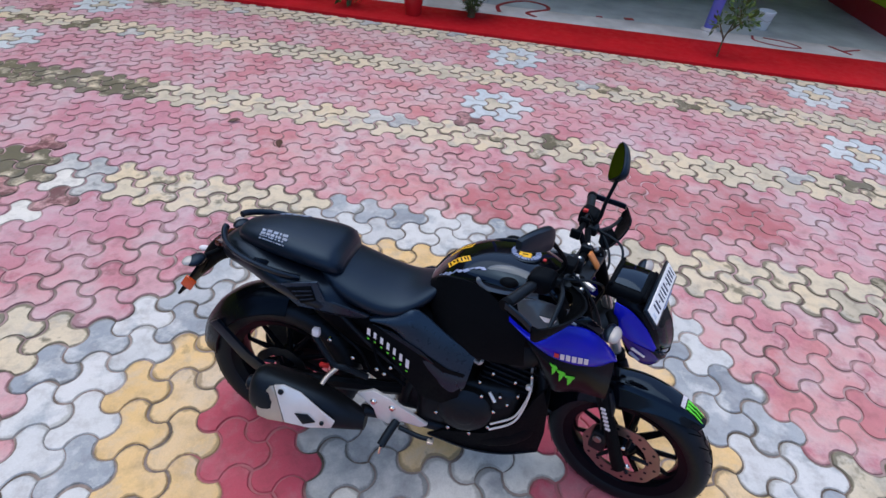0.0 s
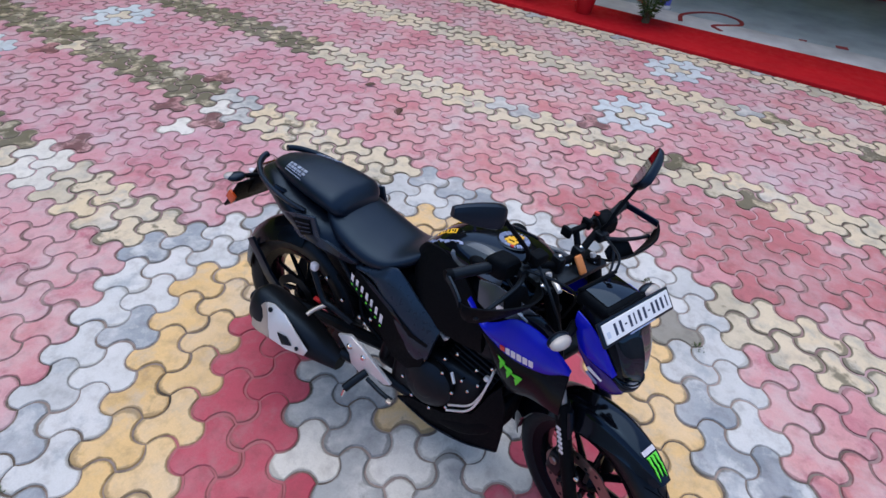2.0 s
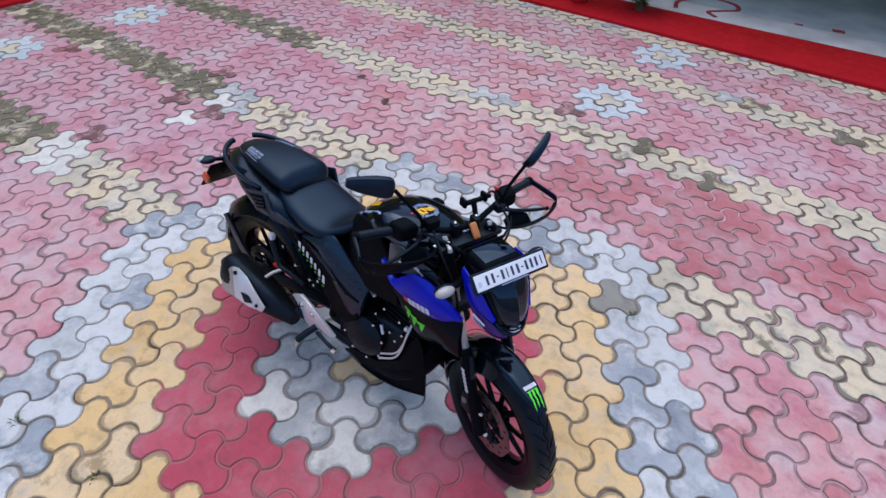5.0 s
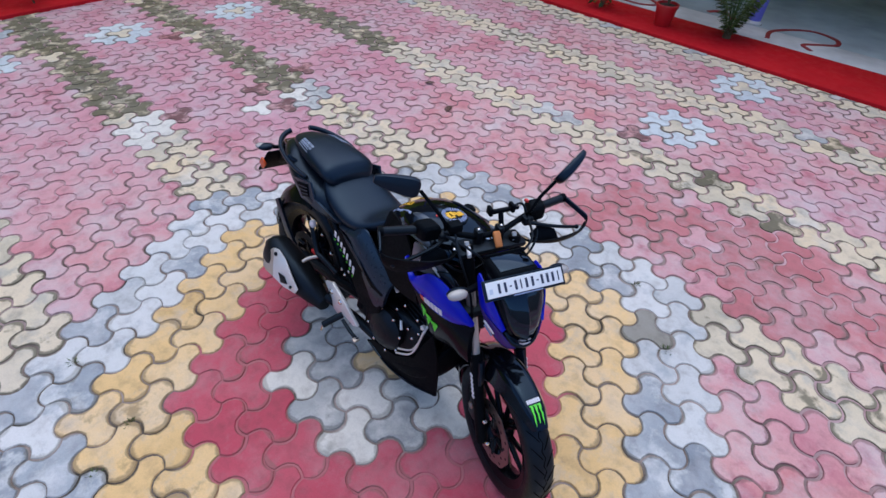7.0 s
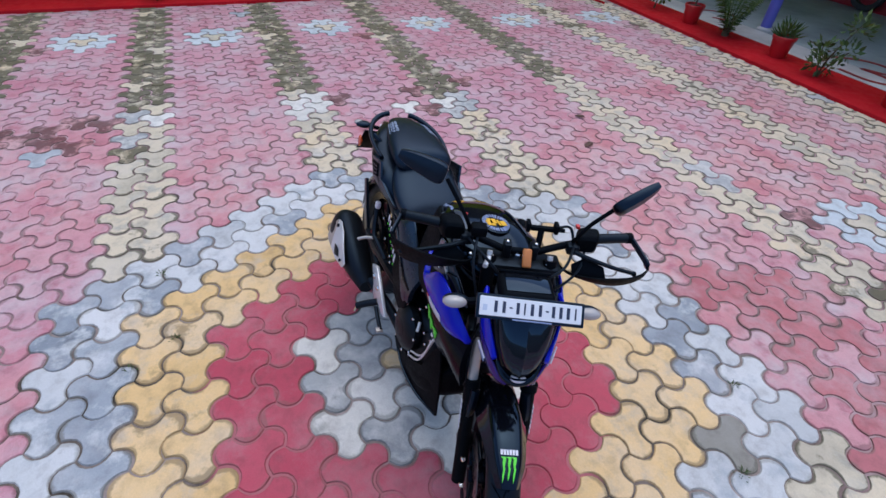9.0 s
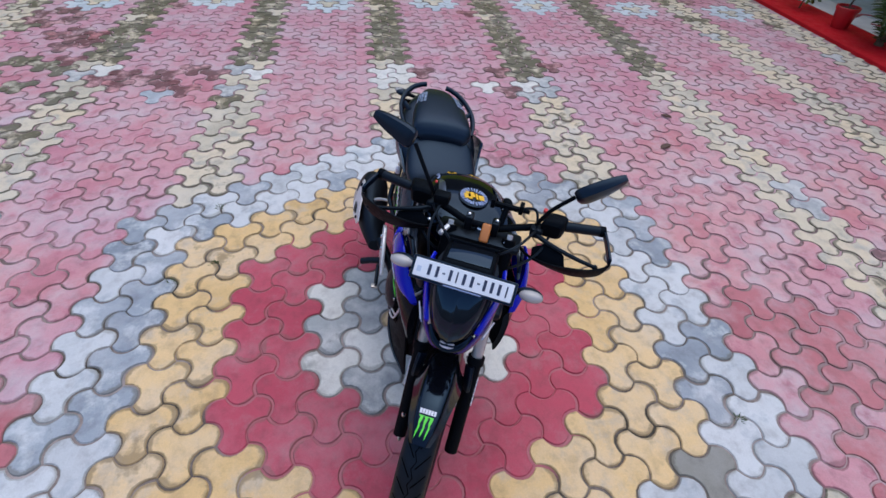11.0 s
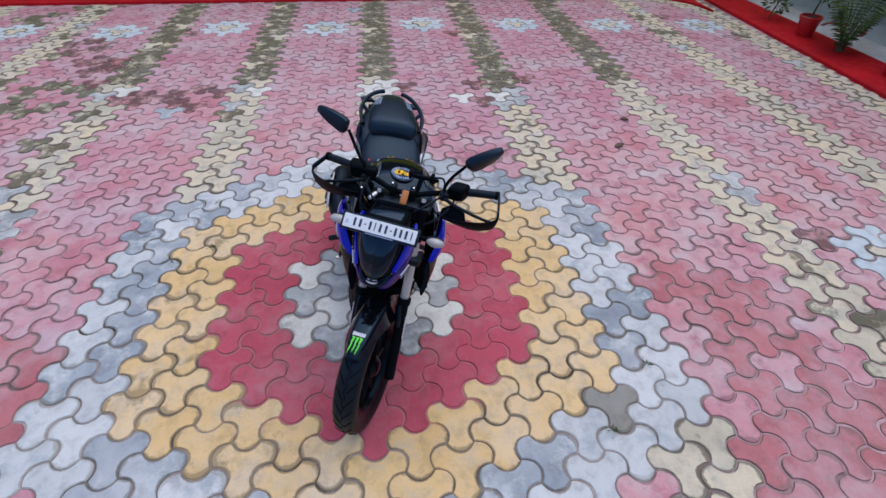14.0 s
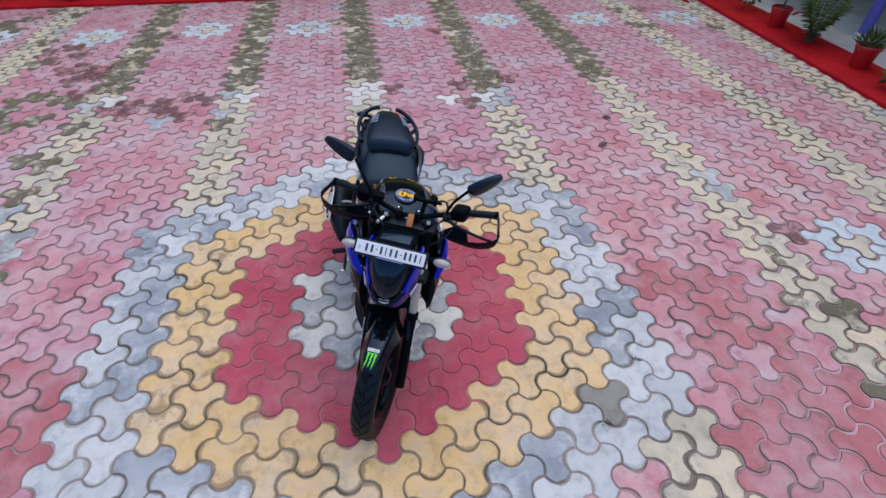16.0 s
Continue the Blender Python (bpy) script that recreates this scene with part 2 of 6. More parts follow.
leaf_light = leaf_material("light_green_leaf", [(0, (0.06, 0.14, 0.03)), (0.6, (0.16, 0.30, 0.05)), (1, (0.34, 0.44, 0.10))])


leaf_dry = leaf_material("dry_brown_leaf", [(0, (0.05, 0.022, 0.015)), (1, (0.12, 0.05, 0.03))])
leaf_yellow = leaf_material("yellow_green_leaf", [(0, (0.20, 0.24, 0.02)), (0.5, (0.48, 0.44, 0.03)), (1, (0.70, 0.58, 0.05))])


# ---- mesh helpers ----
def mesh_of(name, bm, smooth=True):
    me = bpy.data.meshes.new(name)
    bmesh.ops.recalc_face_normals(bm, faces=bm.faces)
    bm.to_mesh(me)
    bm.free()
    if smooth:
        me.polygons.foreach_set("use_smooth", [True] * len(me.polygons))
        me.set_sharp_from_angle(angle=radians(38))
    return me


def part(name, bm, material, parent=None, label="", matrix=None, smooth=True):
    """Links a bmesh as one mesh object, under a thing or a part."""
    if matrix is not None:
        bm.transform(matrix)
    ob = new(name, mesh_of(name, bm, smooth))
    for m in (material if isinstance(material, (list, tuple)) else (material,)):
        ob.data.materials.append(m)
    ob.parent = parent
    if label:
        ob["label"] = label
    return ob


def box(x0, x1, y0, y1, z0, z1, bevel=0.0, seg=2, bm=None):
    b = bmesh.new()
    bmesh.ops.create_cube(b, size=1)
    for v in b.verts:
        v.co = Vector((x0 + (v.co.x + 0.5) * (x1 - x0), y0 + (v.co.y + 0.5) * (y1 - y0), z0 + (v.co.z + 0.5) * (z1 - z0)))
    if bevel:
        bmesh.ops.bevel(b, geom=list(b.edges), offset=bevel, segments=seg, profile=0.5, affect="EDGES")
    return joined(bm, b) if bm else b


def joined(a, b):
    """Adds bmesh b to bmesh a."""
    me = bpy.data.meshes.new("tmp")
    b.to_mesh(me)
    b.free()
    a.from_mesh(me)
    bpy.data.meshes.remove(me)
    return a


def skin(rings, closed=True, caps=True):
    """A surface through rings of equally many points."""
    bm = bmesh.new()
    rows = [[bm.verts.new(p) for p in r] for r in rings]
    n = len(rows[0])
    for a, b in zip(rows, rows[1:]):
        for i in range(n if closed else n - 1):
            bm.faces.new((a[i], a[(i + 1) % n], b[(i + 1) % n], b[i]))
    if caps and closed:
        bm.faces.new(rows[0][::-1])
        bm.faces.new(rows[-1])
    return bm


def smooth_path(pts, steps=6):
    """Points of a Catmull-Rom curve through pts."""
    p = [Vector(q) for q in pts]
    if len(p) < 3:
        return p
    p = [2 * p[0] - p[1]] + p + [2 * p[-1] - p[-2]]
    out = []
    for a, b, c, d in zip(p, p[1:], p[2:], p[3:]):
        for k in range(steps):
            t = k / steps
            out.append(0.5 * (2 * b + (c - a) * t + (2 * a - 5 * b + 4 * c - d) * t * t + (3 * b - a - 3 * c + d) * t ** 3))
    return out + [p[-2]]


def tube(pts, radius, sides=10, steps=5, flat=1.0, raw=False):
    """A round bar along a smooth path; radius one number or one for each end."""
    path = [Vector(q) for q in pts] if raw else smooth_path(pts, steps)
    r0, r1 = radius if isinstance(radius, tuple) else (radius, radius)
    rings, side = [], None
    for i, p in enumerate(path):
        d = (path[min(i + 1, len(path) - 1)] - path[max(i - 1, 0)]).normalized()
        if side is None:
            side = d.orthogonal().normalized()
        side = (side - d * side.dot(d)).normalized()
        up = d.cross(side)
        r = r0 + (r1 - r0) * i / max(1, len(path) - 1)
        rings.append([p + r * (math.cos(2 * math.pi * k / sides) * side + flat * math.sin(2 * math.pi * k / sides) * up) for k in range(sides)])
    return skin(rings)


def lathe(profile, steps=40, axis="Y", closed=False):
    """Turns (radius, along) points round an axis through the origin."""
    rings = []
    for k in range(steps):
        a = 2 * math.pi * k / steps
        c, s = math.cos(a), math.sin(a)
        rings.append([{"Y": (r * c, h, r * s), "Z": (r * c, r * s, h), "X": (h, r * c, r * s)}[axis] for r, h in profile])
    bm = bmesh.new()
    rows = [[bm.verts.new(p) for p in r] for r in rings]
    n = len(profile)
    for k in range(steps):
        a, b = rows[k], rows[(k + 1) % steps]
        for i in range(n if closed else n - 1):
            j = (i + 1) % n
            bm.faces.new((a[i], a[j], b[j], b[i]))
    bmesh.ops.remove_doubles(bm, verts=bm.verts, dist=1e-5)
    return bm


# ---- the paved yard ----
PITCH = 0.22144
ROW = PITCH * math.sqrt(3) / 2
BACK_X, RIGHT_Y, LEFT_Y, FRONT_X = -6.58, 5.33, -8.2, 6.6
KERB_TOP = 0.04
CORNER_R = 1.0


def node_at(du, dv):
    return PITCH * (du + dv / 2), ROW * dv


def hex_distance(du, dv):
    return max(abs(du), abs(dv), abs(du + dv))


FLOWERS = [(-32, 18), (-29, 11), (-26, 4), (-22, -3), (-19, -10), (-15, -17), (-12, -24), (-9, -31), (-35, 25), (-9, 18), (-12, 25), (6, 18), (3, 25)]
STAINED = [(-12, -18, 1.5), (-10, -16, 1.3), (-8, -15, 0.9), (-7.5, -12, 1.0), (-9, -9.2, 1.2), (-29, 23, 0.7), (-33, 26, 0.7), (-37, 21, 0.9)]
MOULDY = [(-5.7, -16.5, 1.8), (-2.5, -14.4, 0.9), (-14.6, -23.7, 1.4)]
ROSY = [(-2.1, 11.6, 2.2), (-3.8, 11.9, 1.5), (0.8, 11, 2), (-4.2, 10, 1), (0.8, 12.9, 2), (3.4, 11.5, 1.5), (6.3, -9.5, 1.4), (7.7, -9.2, 1.2)]
SLATE_AT = {(1, -2), (2, -1), (-1, -1), (0, -1), (1, 1), (-1, 0), (-2, 1), (-1, 7), (-2, 7), (-3, 8), (3, 4), (3, -8), (2, -7), (5, -7), (6, -8), (7, -5)}
WHITE_AT = {(0, -2), (2, -2), (1, -1), (0, 2), (1, 0), (0, 1), (2, 0), (0, 7), (0, 8), (1, 7), (2, 6), (-1, 8), (-2, 8), (-3, 7), (-4, 7), (2, 5), (3, 5), (4, 4), (2, -8), (5, -8), (6, -7), (5, -8)}
rng = random.Random(7)


def paver_class(du, dv):
    d = hex_distance(du, dv)
    x, y = node_at(du, dv)
    if (du, dv) == (1, 6):
        return "grey"
    if d == 0:
        return "sand"
    if d <= 2 or d in (7, 8):
        if d <= 2:
            return "ash" if (du, dv) in SLATE_AT or ((du, dv) not in WHITE_AT and rng.random() < 0.35) else "pale"
        if (du, dv) in SLATE_AT:
            return "slate"
        return "white" if (du, dv) in WHITE_AT or rng.random() < 0.58 else "slate"
    if d <= 4:
        return "red"
    if d <= 6:
        return "sand"
    for fu, fv in FLOWERS:
        f = hex_distance(du - fu, dv - fv)
        if f == 0:
            return "tan"
        if f == 1:
            return "blue"
    here = Vector((x, y))
    for spots, kind in ((STAINED, "maroon"), (MOULDY, "moss"), (ROSY, "rose" if dv % 7 not in (0, 1) else "tan")):
        for su, sv, r in spots:
            if (here - Vector(node_at(su, sv))).length < r * PITCH and rng.random() < 0.8:
                return kind
    cx, cy = x - (BACK_X + CORNER_R), y - (RIGHT_Y - CORNER_R)
    if cx < 0 < cy and math.hypot(cx, cy) > CORNER_R - 0.26:
        return "tan"
    if dv % 7 in (0, 1) or dv > 26:
        edge = -3.0 - 0.3 * (dv < 5) + rng.uniform(-0.15, 0.15)
        if -20 < dv < 20 and x < edge:
            return "moss" if rng.random() < 0.92 else "tan"
        if -20 < dv < 9 and x < edge + 0.5:
            fade = rng.random()
            return "pale" if fade < 0.35 else ("ash" if fade < 0.6 else "tan")
        spot = rng.random()
        return "tan" if spot < 0.92 or d < 12 else ("ash" if spot < 0.96 else "moss")
    if d > 13 and dv % 7 in (2, 6) and rng.random() < 0.05:
        return "maroon" if rng.random() < 0.6 else "moss"
    if -3.3 < x < -2.7 and abs(dv) < 8 and rng.random() < 0.10:
        return "pale"
    return "pink" if rng.random() < 0.997 else "slate"


def paver_outline(gap=0.0038, depth=0.044, power=2.3):
    """A three-lobed paver: a hexagon whose sides swell and hollow by turns, blunt at the lobes' ends."""
    rad = PITCH / math.sqrt(3)
    pts = []
    for k in range(6):
        a0, a1 = radians(60 * k - 30), radians(60 * k + 30)
        p, q = Vector((rad * math.cos(a0), rad * math.sin(a0))), Vector((rad * math.cos(a1), rad * math.sin(a1)))
        out = Vector((math.cos(radians(60 * k)), math.sin(radians(60 * k)))) * (1 if k % 2 == 0 else -1)
        for u in (-1, -0.86, -0.66, -0.36, 0.0, 0.36, 0.66, 0.86):
            pts.append((p + q) / 2 + (q - p) / 2 * u + out * depth * (1 - abs(u) ** power))
    res = []
    for i, p in enumerate(pts):
        t = (pts[(i + 1) % len(pts)] - pts[i - 1]).normalized()
        res.append(p + Vector((-t.y, t.x)) * gap)
    return res


OUTLINE = paver_outline()
INNER = paver_outline(gap=0.0078)
MARGIN = [p * 0.82 for p in INNER]


def paver_mesh(name):
    bm = bmesh.new()
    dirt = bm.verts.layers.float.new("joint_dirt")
    n = len(OUTLINE)
    low = [bm.verts.new((p.x, p.y, -0.022)) for p in OUTLINE]
    rim = [bm.verts.new((p.x, p.y, -0.005)) for p in OUTLINE]
    top = [bm.verts.new((p.x, p.y, 0.0)) for p in INNER]
    mid = [bm.verts.new((p.x, p.y, 0.0)) for p in MARGIN]
    for a, b in ((low, rim), (rim, top), (top, mid)):
        for i in range(n):
            bm.faces.new((a[i], a[(i + 1) % n], b[(i + 1) % n], b[i]))
    bm.faces.new(mid)
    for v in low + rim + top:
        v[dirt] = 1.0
    return mesh_of(name, bm, smooth=False)


# ---- ground, kerbs, verandah ----
ground = part("ground", box(-400, 400, -400, 400, -1.0, -0.005), joint_sand)
tagged(ground, "dark damp sandy earth under and round the paving", "ground", kind="structure")


def strip(name, x0, x1, y0, y1, z0, z1, mat, label, bevel=0.015):
    return tagged(part(name, box(x0, x1, y0, y1, z0, z1, bevel), mat), label, name.split("_")[0], kind="structure")


KERB_Y, FLOOR_Y, BORDER_Y, WALL_Y, SIDE_X = RIGHT_Y, 6.23, 6.71, 9.83, 5.42
BACK_WALL = BACK_X - 0.75
strip("kerb_right", BACK_WALL, SIDE_X + 0.25, KERB_Y, FLOOR_Y, -0.3, KERB_TOP, red_paint, "red painted raised kerb with scuffs along the paving", 0.02)
for v in bpy.data.objects["kerb_right"].data.vertices:
    # the paving side of this kerb runs a little askew to the verandah
    if v.co.y < (KERB_Y + FLOOR_Y) / 2:
        v.co.y += 0.04 - 0.035 * v.co.x
strip("kerb_back", BACK_WALL, BACK_X, LEFT_Y, KERB_Y - 0.003, -0.3, KERB_TOP, red_paint, "red painted raised kerb closing the yard", 0.02)
strip("floor_border", BACK_WALL, SIDE_X, FLOOR_Y + 0.002, BORDER_Y, -0.3, KERB_TOP - 0.002, white_wash, "worn whitewashed edge of the verandah floor", 0.004)
strip("floor", BACK_WALL, SIDE_X, BORDER_Y + 0.002, WALL_Y, -0.3, KERB_TOP - 0.003, grey_cement, "stained grey cement verandah floor", 0.004)
strip("wall_dado", BACK_WALL, SIDE_X, WALL_Y, WALL_Y + 0.2, -0.3, 0.325, maroon_paint, "maroon painted lower part of the verandah wall", 0.005)
strip("wall_north", BACK_WALL, SIDE_X, WALL_Y + 0.01, WALL_Y + 0.2, 0.328, 3.2, lime_paint, "lime green painted verandah wall", 0.005)
strip("wall_side_dado", SIDE_X, SIDE_X + 0.2, FLOOR_Y + 0.45, WALL_Y + 0.2, -0.3, 0.325, maroon_paint, "maroon painted lower part of the end wall", 0.005)
strip("wall_east", SIDE_X + 0.01, SIDE_X + 0.2, FLOOR_Y + 0.45, WALL_Y + 0.2, 0.328, 3.2, lime_paint, "lime green painted end wall of the verandah", 0.005)
strip("ceiling", BACK_WALL, SIDE_X + 0.2, BORDER_Y + 0.05, WALL_Y + 0.2, 3.2, 3.35, plaster, "plain roof slab over the verandah", 0.01)

strip("wall_back_dado", BACK_WALL - 0.2, BACK_WALL, LEFT_Y, WALL_Y + 0.2, -0.3, 0.22, maroon_paint, "maroon painted foot of the boundary wall", 0.005)
strip("wall_back", BACK_WALL - 0.2, BACK_WALL - 0.01, LEFT_Y, WALL_Y + 0.2, 0.223, 2.6, lime_paint, "lime green painted boundary wall behind the yard", 0.005)
# plain walls that close the yard on the sides never faced
strip("wall_left", BACK_WALL, FRONT_X + 0.4, LEFT_Y - 0.22, LEFT_Y - 0.02, -0.3, 2.4, plaster, "plain plastered boundary wall", 0.01)
strip("wall_front", FRONT_X + 0.2, FRONT_X + 0.4, LEFT_Y - 0.02, FLOOR_Y + 0.4, -0.3, 2.4, plaster, "plain plastered boundary wall", 0.01)
# unseen tall dark wall, added to block sky light from behind the yard
strip("wall_house", -11.2, -10.9, -14.0, 14.0, -0.3, 8.5, blocker_dark, "tall plain dark wall, unseen, added to block sky light", 0.02)
# rounded inner corner of the two kerbs
arc = [(BACK_X + CORNER_R - CORNER_R * math.cos(radians(6 * k)), RIGHT_Y - CORNER_R + CORNER_R * math.sin(radians(6 * k))) for k in range(16)]
corner = bmesh.new()
loop = [(BACK_X - 0.004, RIGHT_Y + 0.004)] + arc[::-1]
low = [corner.verts.new((x, y, -0.1)) for x, y in loop]
top = [corner.verts.new((x, y, KERB_TOP - 0.004)) for x, y in loop]
corner.faces.new(top)
corner.faces.new(low[::-1])
for k in range(len(loop)):
    corner.faces.new((low[k - 1], low[k], top[k], top[k - 1]))
tagged(part("kerb_corner", corner, red_paint), "rounded red painted corner of the kerb", "kerb", kind="structure")


def stroke(pts, width):
    """A flat painted stroke on the verandah edge."""
    path = smooth_path([(x, y, 0) for x, y in pts], 6)
    rings = []
    for i, p in enumerate(path):
        d = (path[min(i + 1, len(path) - 1)] - path[max(i - 1, 0)]).normalized()
        s = Vector((-d.y, d.x, 0)) * width / 2
        rings.append([p + s + Vector((0, 0, KERB_TOP - 0.01)), p - s + Vector((0, 0, KERB_TOP - 0.01)), p - s + Vector((0, 0, KERB_TOP + 0.003)), p + s + Vector((0, 0, KERB_TOP + 0.003))])
    return skin(rings)


curl_paint = plain("dark_red_line_paint", (0.24, 0.012, 0.02), 0.6, grain=10, vary=0.3)
CURLS = [
    ([(-0.199, 6.37), (-0.242, 6.656), (-0.094, 6.921), (0.139, 7.09), (0.404, 7.005), (0.478, 6.794), (0.308, 6.624), (0.181, 6.476), (0.308, 6.339)], 0.055),
    ([(-2.559, 6.413), (-2.633, 6.709), (-2.379, 7.047), (-2.04, 7.047), (-1.956, 6.815), (-2.21, 6.688), (-1.892, 6.667), (-1.712, 6.497), (-1.924, 6.349), (-2.294, 6.37)], 0.06),
    ([(-1.109, 6.794), (-1.004, 6.942), (-0.834, 6.878), (-0.728, 6.709)], 0.07),
    ([(3.295, 6.706), (3.273, 6.495), (3.57, 6.347), (3.824, 6.389), (3.697, 6.579), (3.422, 6.664)], 0.03),
    ([(4.279, 6.643), (4.458, 6.357)], 0.04), ([(4.384, 6.463), (4.67, 6.622)], 0.03),
    ([(1.559, 6.78), (1.686, 6.802)], 0.09), ([(1.157, 6.727), (1.242, 6.738)], 0.05),
    ([(-4.728, 6.497), (-4.833, 6.762), (-4.516, 6.973), (-4.252, 6.709), (-4.463, 6.518)], 0.05),
]
for pts, w in CURLS:
    tagged(part("painted_curl", stroke(pts, w), curl_paint), "dark red painted curl on the verandah edge", "floor marking", "floor markings")


def post(x, y):
    base = new("post")
    base.location = (x, y, KERB_TOP - 0.003)
    part("pole", lathe([(0.0, 0), (0.075, 0), (0.075, 3.16), (0.0, 3.16)], 20, "Z"), blue_paint, base)
    part("foot_collar", lathe([(0.0, 0.001), (0.105, 0.001), (0.105, 0.02), (0.078, 0.045), (0.0, 0.045)], 20, "Z"), white_wash, base, "mortar collar at the foot")
    return tagged(base, "blue-violet painted round steel verandah post", "post", "verandah posts")


for px, py in ((-3.776, 6.836), (-0.517, 6.815), (2.702, 6.706), (-6.95, 6.836)):
    post(px, py)


def bucket(x, y):
    b = new("bucket")
    b.location = (x, y, KERB_TOP - 0.003)
    prof = [(0.0, 0.0), (0.086, 0.0), (0.089, 0.005), (0.112, 0.222), (0.119, 0.224), (0.119, 0.24), (0.112, 0.247), (0.106, 0.244), (0.084, 0.01), (0.0, 0.01)]
    part("body", lathe(prof, 32, "Z"), white_plastic, b)
    part("lid_ring", lathe([(0.108, 0.198), (0.117, 0.20), (0.117, 0.208), (0.109, 0.21)], 32, "Z"), white_plastic, b)
    part("handle", tube([(0.118, 0, 0.215), (0.098, -0.075, 0.165), (0, -0.124, 0.125), (-0.098, -0.075, 0.165), (-0.118, 0, 0.215)], 0.003, 6), plain("wire", (0.4, 0.4, 0.4), 0.35, 1.0), b, "thin wire handle")
    return tagged(b, "white plastic bucket standing on the verandah floor", "bucket")


bucket(3.52, 7.12)


def wheel_at_wall(x, y):
    t = new("spare_tyre")
    t.location = (x, y, KERB_TOP - 0.003 + 0.30)
    prof = [(0.21, -0.045), (0.25, -0.06), (0.285, -0.05), (0.30, 0.0), (0.285, 0.05), (0.25, 0.06), (0.21, 0.045), (0.205, 0.0)]
    part("tyre", lathe(prof, 36, "Y", True), plain("old_rubber", (0.022, 0.022, 0.024), 0.7, grain=40), t)
    return tagged(t, "worn black tyre leaning near the verandah wall", "tyre")


wheel_at_wall(-4.25, WALL_Y - 0.12)


# ---- pots and plants on the kerb ----
def leaf_cloud(points, size, seed, up=0.3, droop=0.0, narrow=0.45):
    """Many single leaves round the given centres (x, y, z, radius, count)."""
    r = random.Random(seed)
    verts, faces = [], []
    for cx, cy, cz, rad, count in points:
        for _ in range(count):
            d = Vector((r.gauss(0, 1), r.gauss(0, 1), r.gauss(0, 0.8)))
            d = d.normalized() * rad * r.random() ** 0.45
            p = Vector((cx, cy, cz)) + d
            way = (d.normalized() + Vector((r.uniform(-.5, .5), r.uniform(-.5, .5), up - droop + r.uniform(-.4, .4)))).normalized()
            side = way.cross(Vector((r.uniform(-1, 1), r.uniform(-1, 1), r.uniform(0.2, 1)))).normalized()
            nrm = way.cross(side)
            s = size * r.uniform(0.6, 1.3)
            w = s * narrow
            i = len(verts)
            verts += [p, p + way * s * 0.5 + side * w * 0.5 + nrm * s * 0.06, p + way * s - nrm * s * 0.08, p + way * s * 0.5 - side * w * 0.5 + nrm * s * 0.06, p + way * s * 0.5]
            faces += [(i, i + 1, i + 4), (i + 1, i + 2, i + 4), (i + 2, i + 3, i + 4), (i + 3, i, i + 4)]
    bm = bmesh.new()
    vs = [bm.verts.new(v) for v in verts]
    for f in faces:
        bm.faces.new([vs[k] for k in f])
    return bm


def flower_pot(x, y, h=0.25, r=0.135, label="red painted round flower pot filled with soil on the kerb"):
    p = new("flower_pot")
    p.location = (x, y, KERB_TOP)
    prof = [(0.0, 0.0), (r * 0.70, 0.0), (r * 0.74, 0.01), (r * 0.95, h - 0.04), (r * 1.02, h - 0.038), (r * 1.04, h - 0.005), (r * 1.0, h), (r * 0.90, h), (r * 0.86, h - 0.03), (0.0, h - 0.03)]
    part("pot", lathe(prof, 32, "Z"), pot_paint, p)
    part("soil", lathe([(0.0, h - 0.015), (r * 0.5, h - 0.02), (r * 0.875, h - 0.028)], 24, "Z"), soil, p)
    return tagged(p, label, "flower pot", "flower pots")


def plant(name, x, y, z, stems, clouds, size, mat, seed, label, category="plant", **kw):
    t = new(name)
    t.location = (x, y, z)
    for s in stems:
        part("stem", tube(s, (0.012, 0.005), 6, 4), bark, t)
    part("foliage", leaf_cloud(clouds, size, seed, **kw), mat, t, smooth=False)
    return tagged(t, label, category, "plants on the kerb")


def fronds(n, length, seed, lift=0.75):
    """Arching fronds of a young palm, each a midrib with narrow leaflets."""
    r = random.Random(seed)
    bm = bmesh.new()
    for k in range(n):
        a = 2 * math.pi * k / n + r.uniform(-.2, .2)
        out = Vector((math.cos(a), math.sin(a), 0))
        L = length * r.uniform(0.65, 1.1)
        spread = r.uniform(0.3, 0.75)
        for i in range(1, 15):
            t = i / 15
            p = out * L * spread * t + Vector((0, 0, L * (lift * 1.5 * t - 0.8 * t * t)))
            for sgn in (-1, 1):
                side = Vector((-out.y, out.x, 0)) * sgn
                tip = p + (side * 0.8 + out * 0.6 + Vector((0, 0, 0.1 - 0.5 * t))) * L * 0.3 * math.sin(math.pi * (0.15 + 0.8 * t))
                w = out * 0.011
                v = [bm.verts.new(q) for q in (p - w, p + w, (p + tip) / 2 + w * 1.3 + Vector((0, 0, 0.01)), tip)]
                bm.faces.new(v)
        path = [out * L * spread * t / 6 + Vector((0, 0, L * (lift * 1.5 * t / 6 - 0.8 * (t / 6) ** 2))) for t in range(7)]
        joined(bm, tube(path, (0.006, 0.002), 5, 1, raw=True))
    return bm


